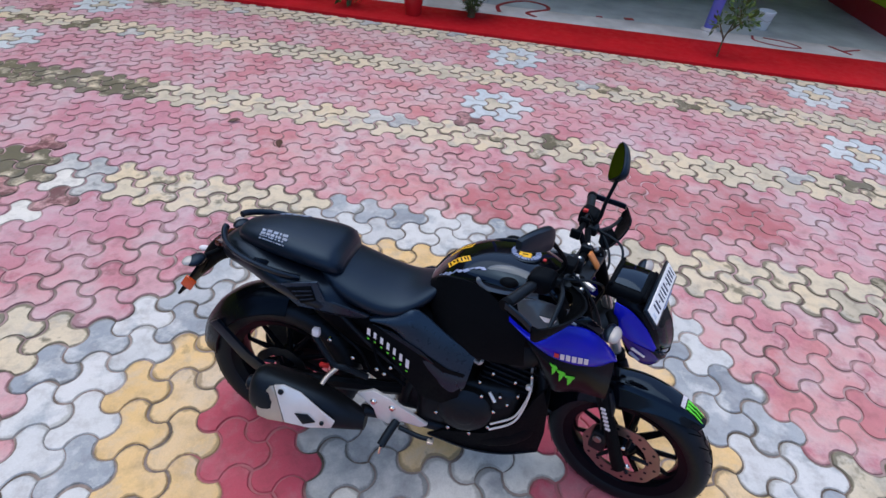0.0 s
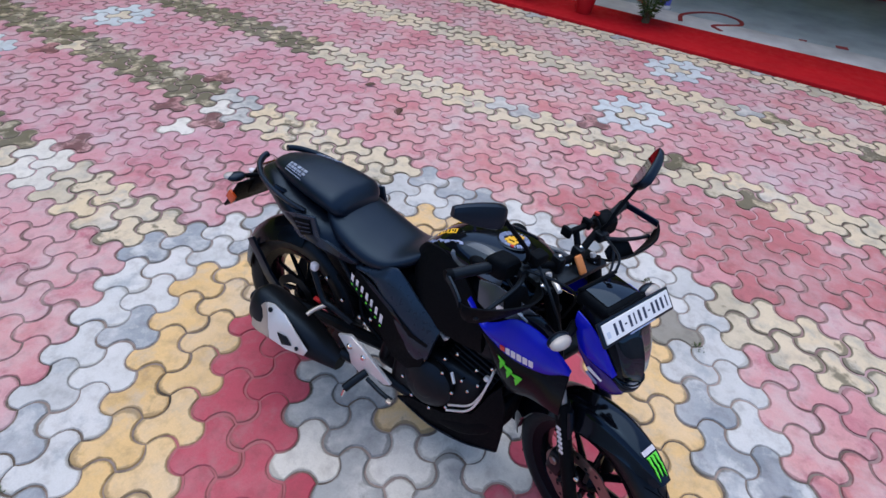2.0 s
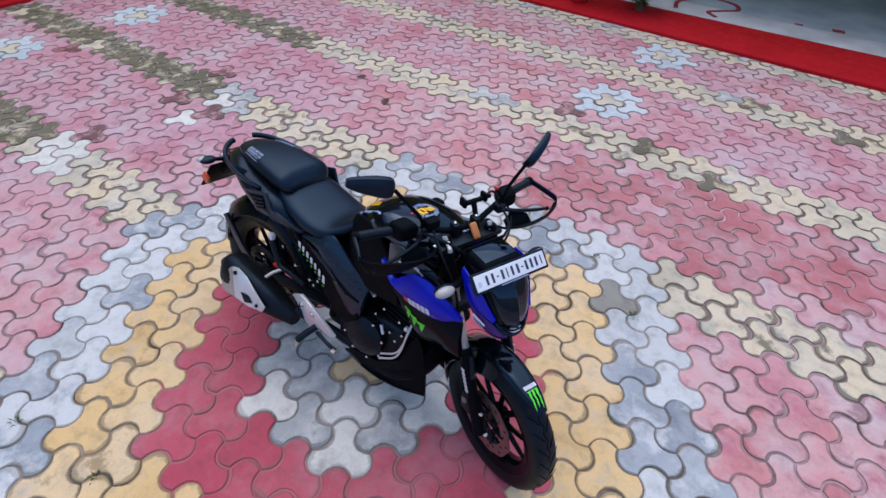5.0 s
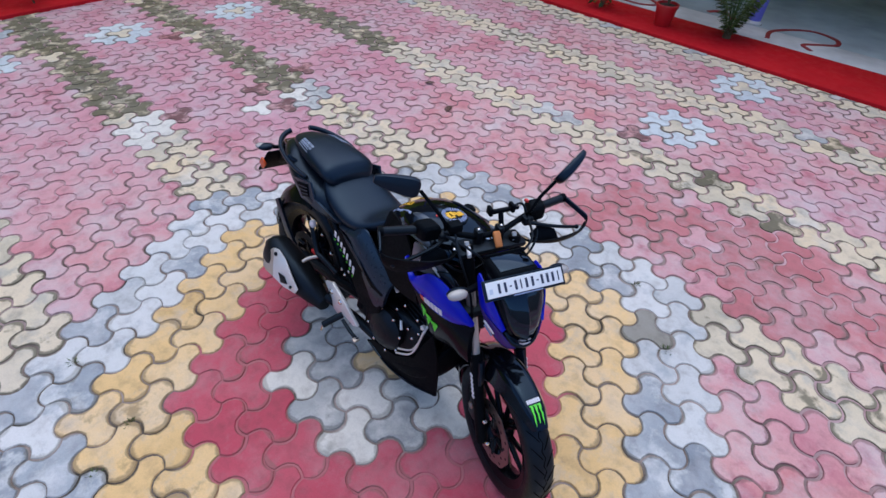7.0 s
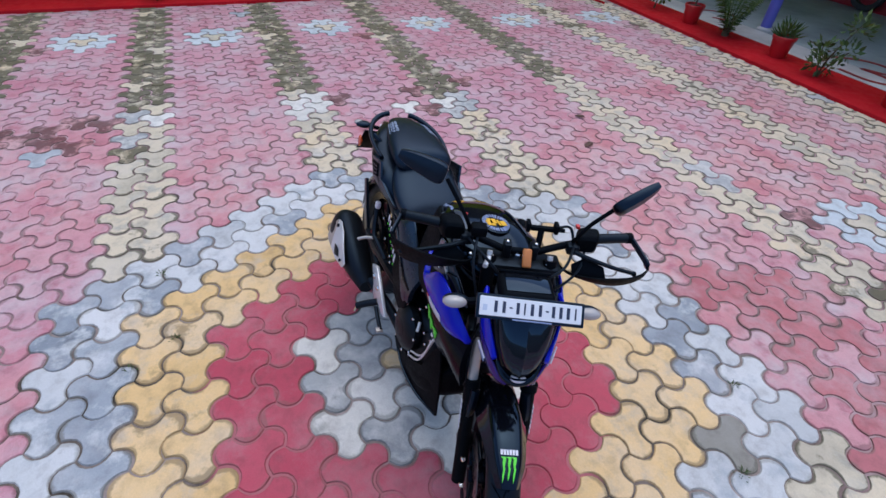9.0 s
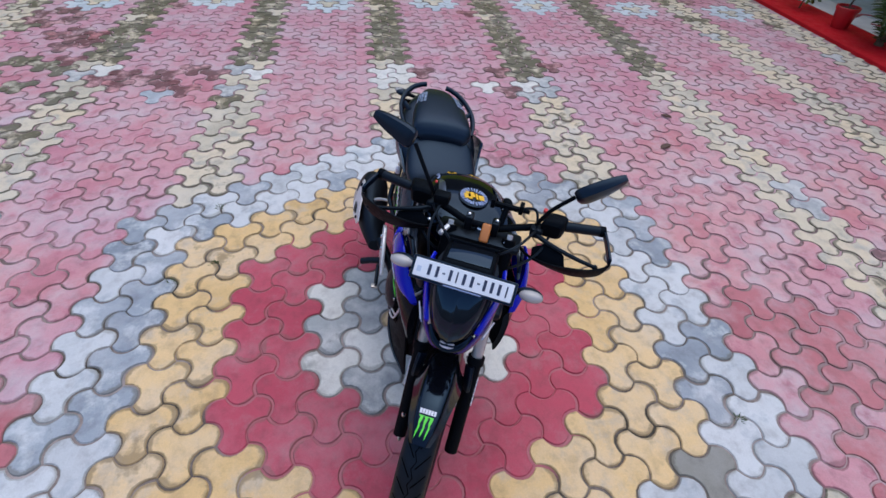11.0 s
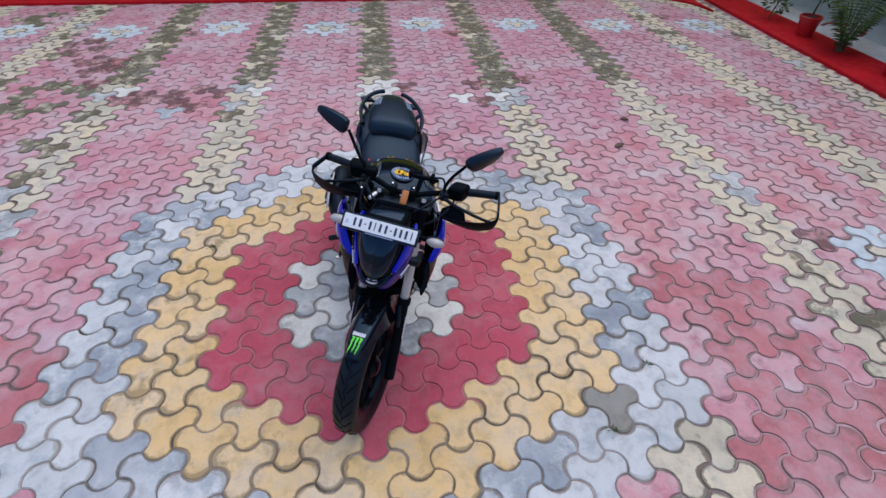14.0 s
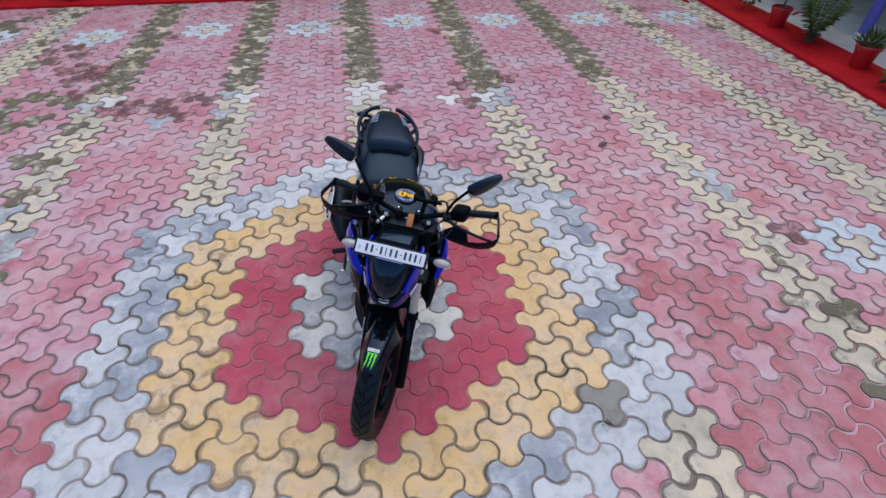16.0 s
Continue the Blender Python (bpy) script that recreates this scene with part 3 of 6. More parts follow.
K = 5.92
flower_pot(-2.844, K + 0.03)
plant("grass_tuft", -2.844, K + 0.03, KERB_TOP + 0.25, [], [(0, 0, 0.02, 0.09, 120)], 0.14, leaf_dark, 3, "small green tuft growing in a red pot", up=1.2, narrow=0.12)
flower_pot(-1.30, 5.80)
plant("tall_shrub", -1.30, 5.80, KERB_TOP + 0.25, [[(0, 0, 0), (0.04, 0.03, 0.3), (0.05, 0.1, 0.7), (0.1, 0.12, 1.0)], [(0, 0, 0), (-0.08, 0.05, 0.35), (-0.2, 0.1, 0.75)], [(0, 0, 0), (0.12, 0.0, 0.35), (0.28, 0.05, 0.85)]],
      [(0.05, 0.1, 0.85, 0.22, 130), (-0.2, 0.1, 0.72, 0.14, 50), (0.28, 0.05, 0.9, 0.2, 120), (0.0, 0.02, 0.3, 0.12, 40), (0.1, 0.1, 1.1, 0.22, 90)], 0.11, leaf_light, 4, "tall thin shrub with pale green leaves in a red pot", up=0.1)
plant("shrub", -2.17, 5.80, KERB_TOP, [[(0, 0, 0), (0.02, 0, 0.2), (0.1, 0.02, 0.45), (0.16, 0.05, 0.62)], [(0, 0, 0), (-0.06, 0, 0.15), (-0.12, 0.04, 0.3)], [(0, 0, 0), (0.1, -0.02, 0.2), (0.2, 0, 0.34)]],
      [(0.15, 0.04, 0.58, 0.12, 60), (-0.12, 0.03, 0.3, 0.12, 50), (0.2, 0, 0.36, 0.1, 40), (0.0, 0, 0.16, 0.16, 90)], 0.085, leaf_dark, 5, "loose dark green shrub with yellowish tips on the kerb")
palm = new("young_palm")
palm.location = (-0.55, K + 0.06, KERB_TOP)
part("fronds", fronds(19, 0.62, 6, 1.35), leaf_dark, palm, smooth=False)
part("leaf_base", lathe([(0.0, 0.0), (0.05, 0.0), (0.045, 0.1), (0.0, 0.16)], 12, "Z"), bark, palm)
tagged(palm, "small dark green palm with arching fronds on the kerb", "plant", "plants on the kerb")
copy_thing(palm, pose(-3.691, K + 0.03, KERB_TOP, 0, 0, 70))
flower_pot(-4.326, K)
plant("shrub", -4.326, K, KERB_TOP + 0.25, [[(0, 0, 0), (0.03, 0, 0.2), (0.05, 0.05, 0.4)]], [(0.05, 0.05, 0.35, 0.18, 120)], 0.09, leaf_dark, 8, "dark green bushy plant in a red pot")
plant("shrub", -5.098, K, KERB_TOP, [[(0, 0, 0), (0.03, 0, 0.15), (0.05, 0.05, 0.3)]], [(0.02, 0.03, 0.26, 0.17, 130)], 0.085, leaf_dark, 9, "low dark green bush on the kerb")
plant("shrub", 2.55, 5.60, KERB_TOP, [[(0, 0, 0), (0.0, 0.02, 0.2), (0.04, 0.05, 0.34), (0.08, 0.08, 0.55)], [(0, 0.02, 0.2), (-0.1, 0.05, 0.36)], [(0.02, 0.03, 0.28), (0.16, 0.06, 0.42)]],
      [(0.08, 0.08, 0.52, 0.14, 70), (-0.1, 0.05, 0.38, 0.1, 40), (0.17, 0.06, 0.44, 0.12, 60)], 0.08, leaf_dark, 10, "small bare-stemmed shrub with yellow-green leaves on the kerb")
# row of pots along the back kerb
BACK_POTS = ((-4.1, 0), (-3.25, 1), (-0.5, 0), (1.37, 2), (2.4, 1), (3.0, 2))
for k, (y, kind) in enumerate(BACK_POTS):
    flower_pot(BACK_X - 0.27, y)
    if kind:
        plant("shrub", BACK_X - 0.27, y, KERB_TOP + 0.23, [[(0, 0, 0), (0.02, 0.02, 0.12), (0.03, 0.05, 0.26)]], [(0.02, 0.03, 0.22, 0.15, 110)], 0.08, leaf_dark, 20 + k, "dark green bushy plant in a red pot")
    else:
        plant("grass_tuft", BACK_X - 0.27, y, KERB_TOP + 0.23, [], [(0, 0, 0.02, 0.08, 90)], 0.13, leaf_dark, 20 + k, "small green tuft growing in a red pot", up=1.2, narrow=0.12)
plant("flowering_plant", BACK_X - 0.2, -1.18, KERB_TOP, [[(0, 0, 0), (0.01, 0.02, 0.08), (0.0, 0.03, 0.2)], [(0, 0, 0), (0.02, -0.04, 0.1), (0.03, -0.07, 0.17)]], [(0.02, 0.0, 0.16, 0.1, 90)], 0.07, leaf_yellow, 31, "small plant with yellow-green leaves on the kerb", narrow=0.7)
plant("shrub", BACK_X - 0.25, 0.36, KERB_TOP, [[(0, 0, 0), (0.02, 0, 0.15), (0.05, 0.03, 0.34)]], [(0.03, 0.02, 0.26, 0.13, 90)], 0.075, leaf_dark, 32, "narrow dark green bush on the kerb")


# fallen leaves on the paving
def dry_leaf(x, y, turn, size):
    bm = bmesh.new()
    ridge = [bm.verts.new((size * (t - 0.5), 0, 0.006 + 0.012 * t * t)) for t in (0, 0.25, 0.5, 0.75, 1)]
    for sgn in (-1, 1):
        edge = [ridge[0]] + [bm.verts.new((size * (t - 0.5), sgn * size * 0.24 * math.sin(math.pi * t), 0.016 + 0.014 * t)) for t in (0.25, 0.5, 0.75)] + [ridge[4]]
        for k in range(4):
            bm.faces.new([v for v in dict.fromkeys((ridge[k], ridge[k + 1], edge[k + 1], edge[k]))])
    ob = part("dry_leaf", bm, leaf_dry, smooth=False)
    ob.matrix_world = pose(x, y, -0.002, 0, 0, turn)
    return tagged(ob, "curled dry brown leaf lying on the pavers", "leaf", "fallen leaves")


LEAVES = ((-2.10, 2.44, 30, 0.11), (-1.60, 2.19, 110, 0.12))
for x, y, turn, size in LEAVES:
    dry_leaf(x, y, turn, size)


# weeds in the joints
def weed(x, y, size, seed):
    w = part("weed", leaf_cloud([(0, 0, 0.003, size * 0.7, 40)], 0.024, seed, up=0.55, narrow=0.16), leaf_dark, smooth=False)
    w.location = (x, y, -0.006)
    return tagged(w, "tiny green weed growing from a joint between pavers", "weed", "weeds")


for k, (x, y, size) in enumerate(((0.681, 1.413, 0.026), (1.021, 1.094, 0.030), (-0.402, -1.237, 0.030), (-1.052, -1.106, 0.024), (-0.531, -1.041, 0.020))):
    weed(x, y, size, 50 + k)


# ---- the motorcycle ----
# bluish gloss tint and bases paint mirrored sky into the black parts
COOL = (0.40, 0.66, 1.0)
gloss_black = plain("gloss_black_paint", (0.003, 0.0036, 0.006), 0.09, grain=20, vary=0.2, bump=0.0, spec=0.40, sheen=COOL)
satin_black = plain("satin_black_plastic", (0.0035, 0.0055, 0.0105), 0.34, grain=60, vary=0.25, bump=0.05, spec=0.40, sheen=COOL)
matte_black = plain("matte_black_plastic", (0.0027, 0.0029, 0.0036), 0.6, grain=90, vary=0.3, bump=0.12, spec=0.09, sheen=COOL)
panel_satin = plain("satin_black_panel", (0.007, 0.013, 0.025), 0.30, grain=60, vary=0.25, bump=0.04, spec=0.62, sheen=COOL)
tank_gloss = plain("black_tank_lacquer", (0.0016, 0.002, 0.004), 0.10, grain=20, vary=0.2, bump=0.0, spec=0.42, sheen=COOL)
tank_grey = plain("grey_tank_lacquer", (0.055, 0.065, 0.085), 0.16, grain=30, vary=0.2, bump=0.0, spec=0.8, sheen=(0.7, 0.85, 1.0))
fork_steel = plain("polished_fork_steel", (0.55, 0.545, 0.55), 0.2, metal=0.55, grain=60, vary=0.1, bump=0.0)
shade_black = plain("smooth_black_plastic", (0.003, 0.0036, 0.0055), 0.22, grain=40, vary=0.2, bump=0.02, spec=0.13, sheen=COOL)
visor_black = plain("black_visor", (0.0015, 0.002, 0.004), 0.06, grain=20, vary=0.2, bump=0.0, spec=0.62, sheen=COOL)
vinyl = plain("black_seat_vinyl", (0.004, 0.007, 0.014), 0.37, grain=220, vary=0.2, bump=0.16, spec=0.44, sheen=COOL)
rubber = plain("tyre_rubber", (0.0075, 0.008, 0.009), 0.46, grain=70, vary=0.3, bump=0.15, spec=0.28, sheen=COOL)
blue_body = plain("metallic_blue_paint", (0.006, 0.010, 0.46), 0.16, metal=0.0, coat=0.0, grain=40, vary=0.15, bump=0.01, spec=0.45, sheen=(0.45, 0.6, 1.0))
purple_body = plain("deep_violet_paint", (0.028, 0.012, 0.15), 0.2, grain=30, vary=0.2, bump=0.01, spec=0.45, sheen=(0.6, 0.6, 1.0))
alloy = plain("brushed_alloy", (0.70, 0.71, 0.74), 0.38, metal=0.45, grain=90, vary=0.12, bump=0.06)
warm_alloy = plain("heat_tinted_alloy", (0.52, 0.49, 0.46), 0.45, metal=0.8, grain=40, vary=0.2, bump=0.04)
chrome = plain("chrome", (0.72, 0.71, 0.69), 0.12, metal=1.0, grain=30, vary=0.06, bump=0.0)
dark_metal = plain("black_engine_enamel", (0.0055, 0.0057, 0.0065), 0.42, grain=60, vary=0.35, bump=0.12, spec=0.3, sheen=COOL)
# brownish base: the red reflected in the disc is put into its colour
disc_steel = plain("brake_disc_steel", (0.27, 0.21, 0.20), 0.34, metal=0.85, grain=80, vary=0.2, bump=0.05)
orange_lens = plain("orange_lens", (0.62, 0.075, 0.012), 0.2, coat=0.5, grain=20, vary=0.15)
amber_cap = plain("amber_reflector", (0.55, 0.19, 0.05), 0.35, grain=30, vary=0.15)
clear_lens = plain("clear_lens", (0.40, 0.38, 0.37), 0.12, coat=0.6, grain=30, vary=0.1)
red_lens = plain("red_lens", (0.05, 0.004, 0.004), 0.2, coat=0.5, grain=20, vary=0.1)
decal_white = plain("white_decal", (0.72, 0.70, 0.76), 0.4, grain=30, vary=0.06)
decal_green = plain("green_decal", (0.12, 0.72, 0.04), 0.4, grain=30, vary=0.06)
decal_red = plain("red_decal", (0.62, 0.03, 0.03), 0.4, grain=30, vary=0.06)
decal_yellow = plain("yellow_decal", (0.85, 0.48, 0.02), 0.4, grain=30, vary=0.1)
decal_pale = plain("pale_blue_decal", (0.25, 0.31, 0.50), 0.4, grain=30, vary=0.15)
decal_grey = plain("grey_blue_decal", (0.25, 0.30, 0.40), 0.5, grain=160, vary=0.7)
plate_white = plain("number_plate_white", (0.74, 0.76, 0.80), 0.4, grain=30, vary=0.05)
plate_tint = plain("number_plate_tint", (0.50, 0.56, 0.68), 0.4, grain=30, vary=0.05)
plate_ink = plain("number_plate_ink", (0.02, 0.03, 0.07), 0.5, grain=30, vary=0.05)
mirror_glass, _, _, _b = node_material("mirror_glass")
_b.inputs["Base Color"].default_value = (0.28, 0.30, 0.32, 1)
_b.inputs["Metallic"].default_value, _b.inputs["Roughness"].default_value = 1.0, 0.03

LEAN, HEADING, STEER = 12.0, -2.0, -23.0
bike = new("motorcycle")
bike.matrix_world = pose(0.07, 0.0, 0.001, 0, 0, HEADING) @ pose(0, 0, 0, -LEAN, 0, 0)
tagged(bike, "black naked motorcycle with blue shrouds leaning on its side stand", "motorcycle")
RAKE = radians(24.5)
PIVOT = Vector((0.34, 0.0, 1.0))
CANT = Matrix.Translation((0, 0, 1.04)) @ Matrix.Rotation(radians(-2.3), 4, "X") @ Matrix.Translation((0, 0, -1.04))
TURN = Matrix.Translation(PIVOT) @ Matrix.Rotation(radians(STEER), 4, Vector((-math.sin(RAKE), 0, math.cos(RAKE)))) @ Matrix.Translation(-PIVOT) @ CANT
FLIP = Matrix.Diagonal((1, -1, 1, 1))
REAR = Matrix.Translation((0, -0.022, 0))
# the left shroud sits closer to the tank than the right one
TUCK = Matrix.Translation((-0.005, 0.137, 0.59)) @ Matrix.Rotation(radians(7.2), 4, "X") @ Matrix.Translation((0, -0.15, -0.59))


def body(sections, n=28, e=2.7, steps=5):
    """A hull along x through (x, half width, bottom, top, side shift) sections, rounded like a superellipse."""
    s = np.array([tuple(q) + (0.0,) * (5 - len(q)) for q in sections], float)
    s = np.vstack([2 * s[0] - s[1], s, 2 * s[-1] - s[-2]])
    rows = []
    for i in range(1, len(s) - 2):
        a, b, c, d = s[i - 1:i + 3]
        for k in range(steps):
            t = k / steps
            rows.append(0.5 * (2 * b + (c - a) * t + (2 * a - 5 * b + 4 * c - d) * t * t + (3 * b - a - 3 * c + d) * t ** 3))
    rows.append(s[-2])
    rings = []
    for x, w, z0, z1, sh in rows:
        w, h, m = max(w, 0.003), max((z1 - z0) / 2, 0.003), (z0 + z1) / 2
        ring = []
        for k in range(n):
            c, q = math.cos(2 * math.pi * k / n), math.sin(2 * math.pi * k / n)
            ring.append((x, sh + w * math.copysign(abs(c) ** (2 / e), c), m + h * math.copysign(abs(q) ** (2 / e), q)))
        rings.append(ring)
    return skin(rings)


def plate(pts, thick, bevel=0.003):
    """A panel through points in space, thickened along its mean normal."""
    p = [Vector(q) for q in pts]
    nrm = Vector()
    for a, b in zip(p, p[1:] + p[:1]):
        nrm += a.cross(b)
    nrm.normalize()
    bm = bmesh.new()
    lo = [bm.verts.new(q - nrm * thick / 2) for q in p]
    hi = [bm.verts.new(q + nrm * thick / 2) for q in p]
    n = len(p)
    bm.faces.new(lo[::-1])
    bm.faces.new(hi)
    for i in range(n):
        bm.faces.new((lo[i], lo[(i + 1) % n], hi[(i + 1) % n], hi[i]))
    if bevel:
        bmesh.ops.bevel(bm, geom=list(bm.edges), offset=bevel, segments=2, profile=0.5, affect="EDGES", clamp_overlap=True)
    bmesh.ops.triangulate(bm, faces=[f for f in bm.faces if len(f.verts) > 4])
    return bm


def shell(top, low, thick=0.014, bulge=0.016, across=8, steps=4):
    """A curved panel between an upper and a lower edge, swelling outward between them."""
    rings = []
    for a, b in zip(smooth_path(top, steps), smooth_path(low, steps)):
        outer, inner = [], []
        for k in range(across + 1):
            t = k / across
            q = a.lerp(b, t) + Vector((0, -bulge * math.sin(math.pi * t) ** 0.8, 0))
            outer.append(q)
            inner.append(q + Vector((0, thick * (0.35 if k in (0, across) else 1), 0)))
        rings.append(outer + inner[::-1])
    return skin(rings)


def ball(c, r, seg=14):
    bm = bmesh.new()
    bmesh.ops.create_uvsphere(bm, u_segments=seg, v_segments=seg // 2, radius=1)
    bm.transform(Matrix.Translation(c) @ Matrix.Diagonal((*r, 1)))
    return bm


def disc_y(c, r, w, seg=28, dome=0.0, edge=0.004):
    """A round cover whose axis lies across the machine, centred at c, bulging to the right."""
    prof = [(0, w / 2), (r - edge, w / 2), (r, w / 2 - edge), (r, -w / 2 + edge), (r - edge, -w / 2), (r * 0.6, -w / 2 - dome * 0.7), (0, -w / 2 - dome)]
    bm = lathe(prof, seg, "Y")
    bm.transform(Matrix.Translation(c))
    return bm


def bolt(c, parent, r=0.007, w=0.008, mat=None):
    part("bolt", disc_y(c, r, w, 8, 0.002, 0.0015), mat or chrome, parent)


def arc_fender(cx, cz, r, a0, a1, hw, drop, thick=0.005, taper0=1.0, taper1=1.0, steps=22):
    """A curved mudguard round a wheel's axle, arched across."""
    rings = []
    for i in range(steps + 1):
        t = i / steps
        a = radians(a0 + (a1 - a0) * t)
        k = min(1.0, taper0 + (1 - taper0) * min(1, t * 3), taper1 + (1 - taper1) * min(1, (1 - t) * 3))
        ring = []
        for outer in (1, 0):
            cs = [-1, -0.94, -0.75, -0.4, 0, 0.4, 0.75, 0.94, 1]
            for u in (cs if outer else cs[::-1]):
                rr = r - drop * abs(u) ** 3 - (0 if outer else thick)
                ring.append((cx + rr * math.cos(a), u * (hw - (0 if outer else thick * 0.8)) * k, cz + rr * math.sin(a)))
        rings.append(ring)
    return skin(rings)


# wheels
def wheel(name, cx, r, w, rim_r, steer, disc_r):
    m = TURN if steer else Matrix.Identity(4)
    put = m @ Matrix.Translation((cx, 0, r))
    wh = part(name, lathe([(rim_r - 0.028, -w * 0.30), (rim_r - 0.006, -w * 0.36), (rim_r + 0.004, -w * 0.40), (rim_r + 0.006, -w * 0.34), (rim_r - 0.014, -w * 0.26), (rim_r - 0.03, -w * 0.1), (rim_r - 0.03, w * 0.1),
                           (rim_r - 0.014, w * 0.26), (rim_r + 0.006, w * 0.34), (rim_r + 0.004, w * 0.40), (rim_r - 0.006, w * 0.36), (rim_r - 0.028, w * 0.30), (rim_r - 0.04, w * 0.12), (rim_r - 0.04, -w * 0.12)], 56, "Y", True), shade_black, bike, "black cast wheel", put)
    prof = [(rim_r - 0.004, -w * 0.36), (rim_r + 0.012, -w * 0.44), (r * 0.86, -w * 0.5), (r * 0.925, -w * 0.475), (r * 0.965, -w * 0.38), (r * 0.99, -w * 0.22), (r, 0)]
    prof += [(a, -b) for a, b in prof[-2::-1]] + [(rim_r - 0.012, w * 0.2), (rim_r - 0.012, -w * 0.2)]
    part("tyre", lathe(prof, 72, "Y", True), rubber, wh, "black road tyre with slanted grooves", put)
    # near-black slanted bars on the tread, painted shade in place of cut grooves
    for k in range(30):
        a = 2 * math.pi * k / 30
        for sgn in (-1, 1):
            pts = []
            for u in (0.06, 0.16, 0.28, 0.40):
                ang = a + sgn * 0.05 + u * 0.5
                yy = sgn * w * u
                rr = r * (1.0 - 0.14 * max(0, u - 0.12) ** 1.6) - 0.0005
                rr = min(rr, r - 0.0004)
                pts.append((rr * math.cos(ang), yy, rr * math.sin(ang)))
            part("tread_groove", tube(pts, (0.0017, 0.0013), 5, 2), groove, wh, "", put)
    # near-black zigzag bar round the crown, its colour giving the groove's shade
    zig = []
    for k in range(72):
        a = 2 * math.pi * k / 72
        zig.append(((r - 0.0004) * math.cos(a), w * (0.05 if k % 2 else -0.05), (r - 0.0004) * math.sin(a)))
    part("centre_groove", tube(zig + zig[:1], 0.0016, 5, 1, 1.0, True), groove, wh, "", put)
    hub = lathe([(0.0, -w * 0.42), (0.022, -w * 0.42), (0.034, -w * 0.36), (0.05, -w * 0.2), (0.042, 0), (0.05, w * 0.2), (0.034, w * 0.36), (0.022, w * 0.42), (0.0, w * 0.42)], 28, "Y")
    part("hub", hub, shade_black, wh, "", put)
    for k in range(10):
        a = 2 * math.pi * (k // 2) / 5 + (0.17 if k % 2 else -0.17)
        a2 = 2 * math.pi * (k // 2) / 5 + (0.30 if k % 2 else -0.30)
        p, q = (0.04 * math.cos(a), 0, 0.04 * math.sin(a)), ((rim_r - 0.036) * math.cos(a2), 0, (rim_r - 0.036) * math.sin(a2))
        part("spoke", tube([p, ((p[0] + q[0]) / 2, 0, (p[2] + q[2]) / 2), q], (0.013, 0.0085), 8, 2, 1.3), shade_black, wh, "", put)
    y = -w * 0.5 - 0.004
    rotor = bmesh.new()
    n = 60
    rings = []
    for rad, yy in ((disc_r * 0.66, y - 0.002), (1, y - 0.002), (1, y + 0.002), (disc_r * 0.66, y + 0.002)):
        rings.append([rotor.verts.new(((disc_r * (1 + 0.02 * math.cos(10 * 2 * math.pi * k / n)) if rad == 1 else rad) * math.cos(2 * math.pi * k / n), yy,
                                       (disc_r * (1 + 0.02 * math.cos(10 * 2 * math.pi * k / n)) if rad == 1 else rad) * math.sin(2 * math.pi * k / n))) for k in range(n)])
    for i in range(4):
        a, b = rings[i], rings[(i + 1) % 4]
        for k in range(n):
            rotor.faces.new((a[k], a[(k + 1) % n], b[(k + 1) % n], b[k]))
    part("brake_disc", rotor, disc_steel if steer else dark_metal, wh, "wave-edged steel brake disc", put)
    # dark discs laid on the uncut rotor give the shade of its holes
    for k in range(20):
        a, rr = 2 * math.pi * k / 20, disc_r * (0.76 if k % 2 else 0.89)
        part("disc_hole", disc_y((rr * math.cos(a), y - 0.0022, rr * math.sin(a)), disc_r * 0.045, 0.001, 8, 0, 0.0002), dark_metal, wh, "", put)
    for k in range(5):
        a = 2 * math.pi * k / 5
        part("disc_arm", tube([(0.04 * math.cos(a), y + 0.008, 0.04 * math.sin(a)), (disc_r * 0.72 * math.cos(a + 0.2), y, disc_r * 0.72 * math.sin(a + 0.2))], 0.008, 6, 1), dark_metal, wh, "", put)
    for sgn in (-1, 1):
        part("axle_nut", lathe([(0, -0.012), (0.014, -0.012), (0.014, 0.012), (0, 0.012)], 6, "Y"), chrome, wh, "", put @ Matrix.Translation((0, sgn * (w * 0.5 + 0.045), 0)))
    return wh


groove = plain("tread_groove", (0.0008, 0.0008, 0.001), 0.9, grain=60, bump=0.0, spec=0.02)
REAR_X, FRONT_AX = -0.68, 0.691
wheel("rear_wheel", REAR_X, 0.314, 0.14, 0.222, False, 0.11)
wheel("front_wheel", FRONT_AX, 0.296, 0.105, 0.222, True, 0.141)


def both(name, make, mat, label="", matrix=None, parent=None, tuck=Matrix.Identity(4)):
    """A part on the right and its mirror image on the left, set closer in by tuck."""
    m = matrix or Matrix.Identity(4)
    a = part(name, make(), mat, parent or bike, label, m)
    b = part(name, make(), mat, parent or bike, label, m @ tuck @ FLIP)
    return a, b


# frame, swingarm, stand
both("swingarm", lambda: tube([(-0.16, -0.085, 0.37), (-0.4, -0.10, 0.345), (-0.70, -0.105, 0.314)], 0.026, 8, 4, 1.4), dark_metal)
both("frame_spar", lambda: tube([(0.34, -0.04, 0.86), (0.2, -0.10, 0.80), (-0.02, -0.125, 0.66), (-0.14, -0.11, 0.45), (-0.17, -0.10, 0.33)], 0.022, 10, 5), dark_metal)
both("subframe", lambda: tube([(-0.1, -0.10, 0.66), (-0.35, -0.10, 0.72), (-0.62, -0.09, 0.80), (-0.8, -0.06, 0.85)], 0.014, 8, 4), dark_metal)
both("sub_strut", lambda: tube([(-0.15, -0.11, 0.45), (-0.33, -0.12, 0.60), (-0.50, -0.10, 0.75)], 0.011, 8, 3), dark_metal)
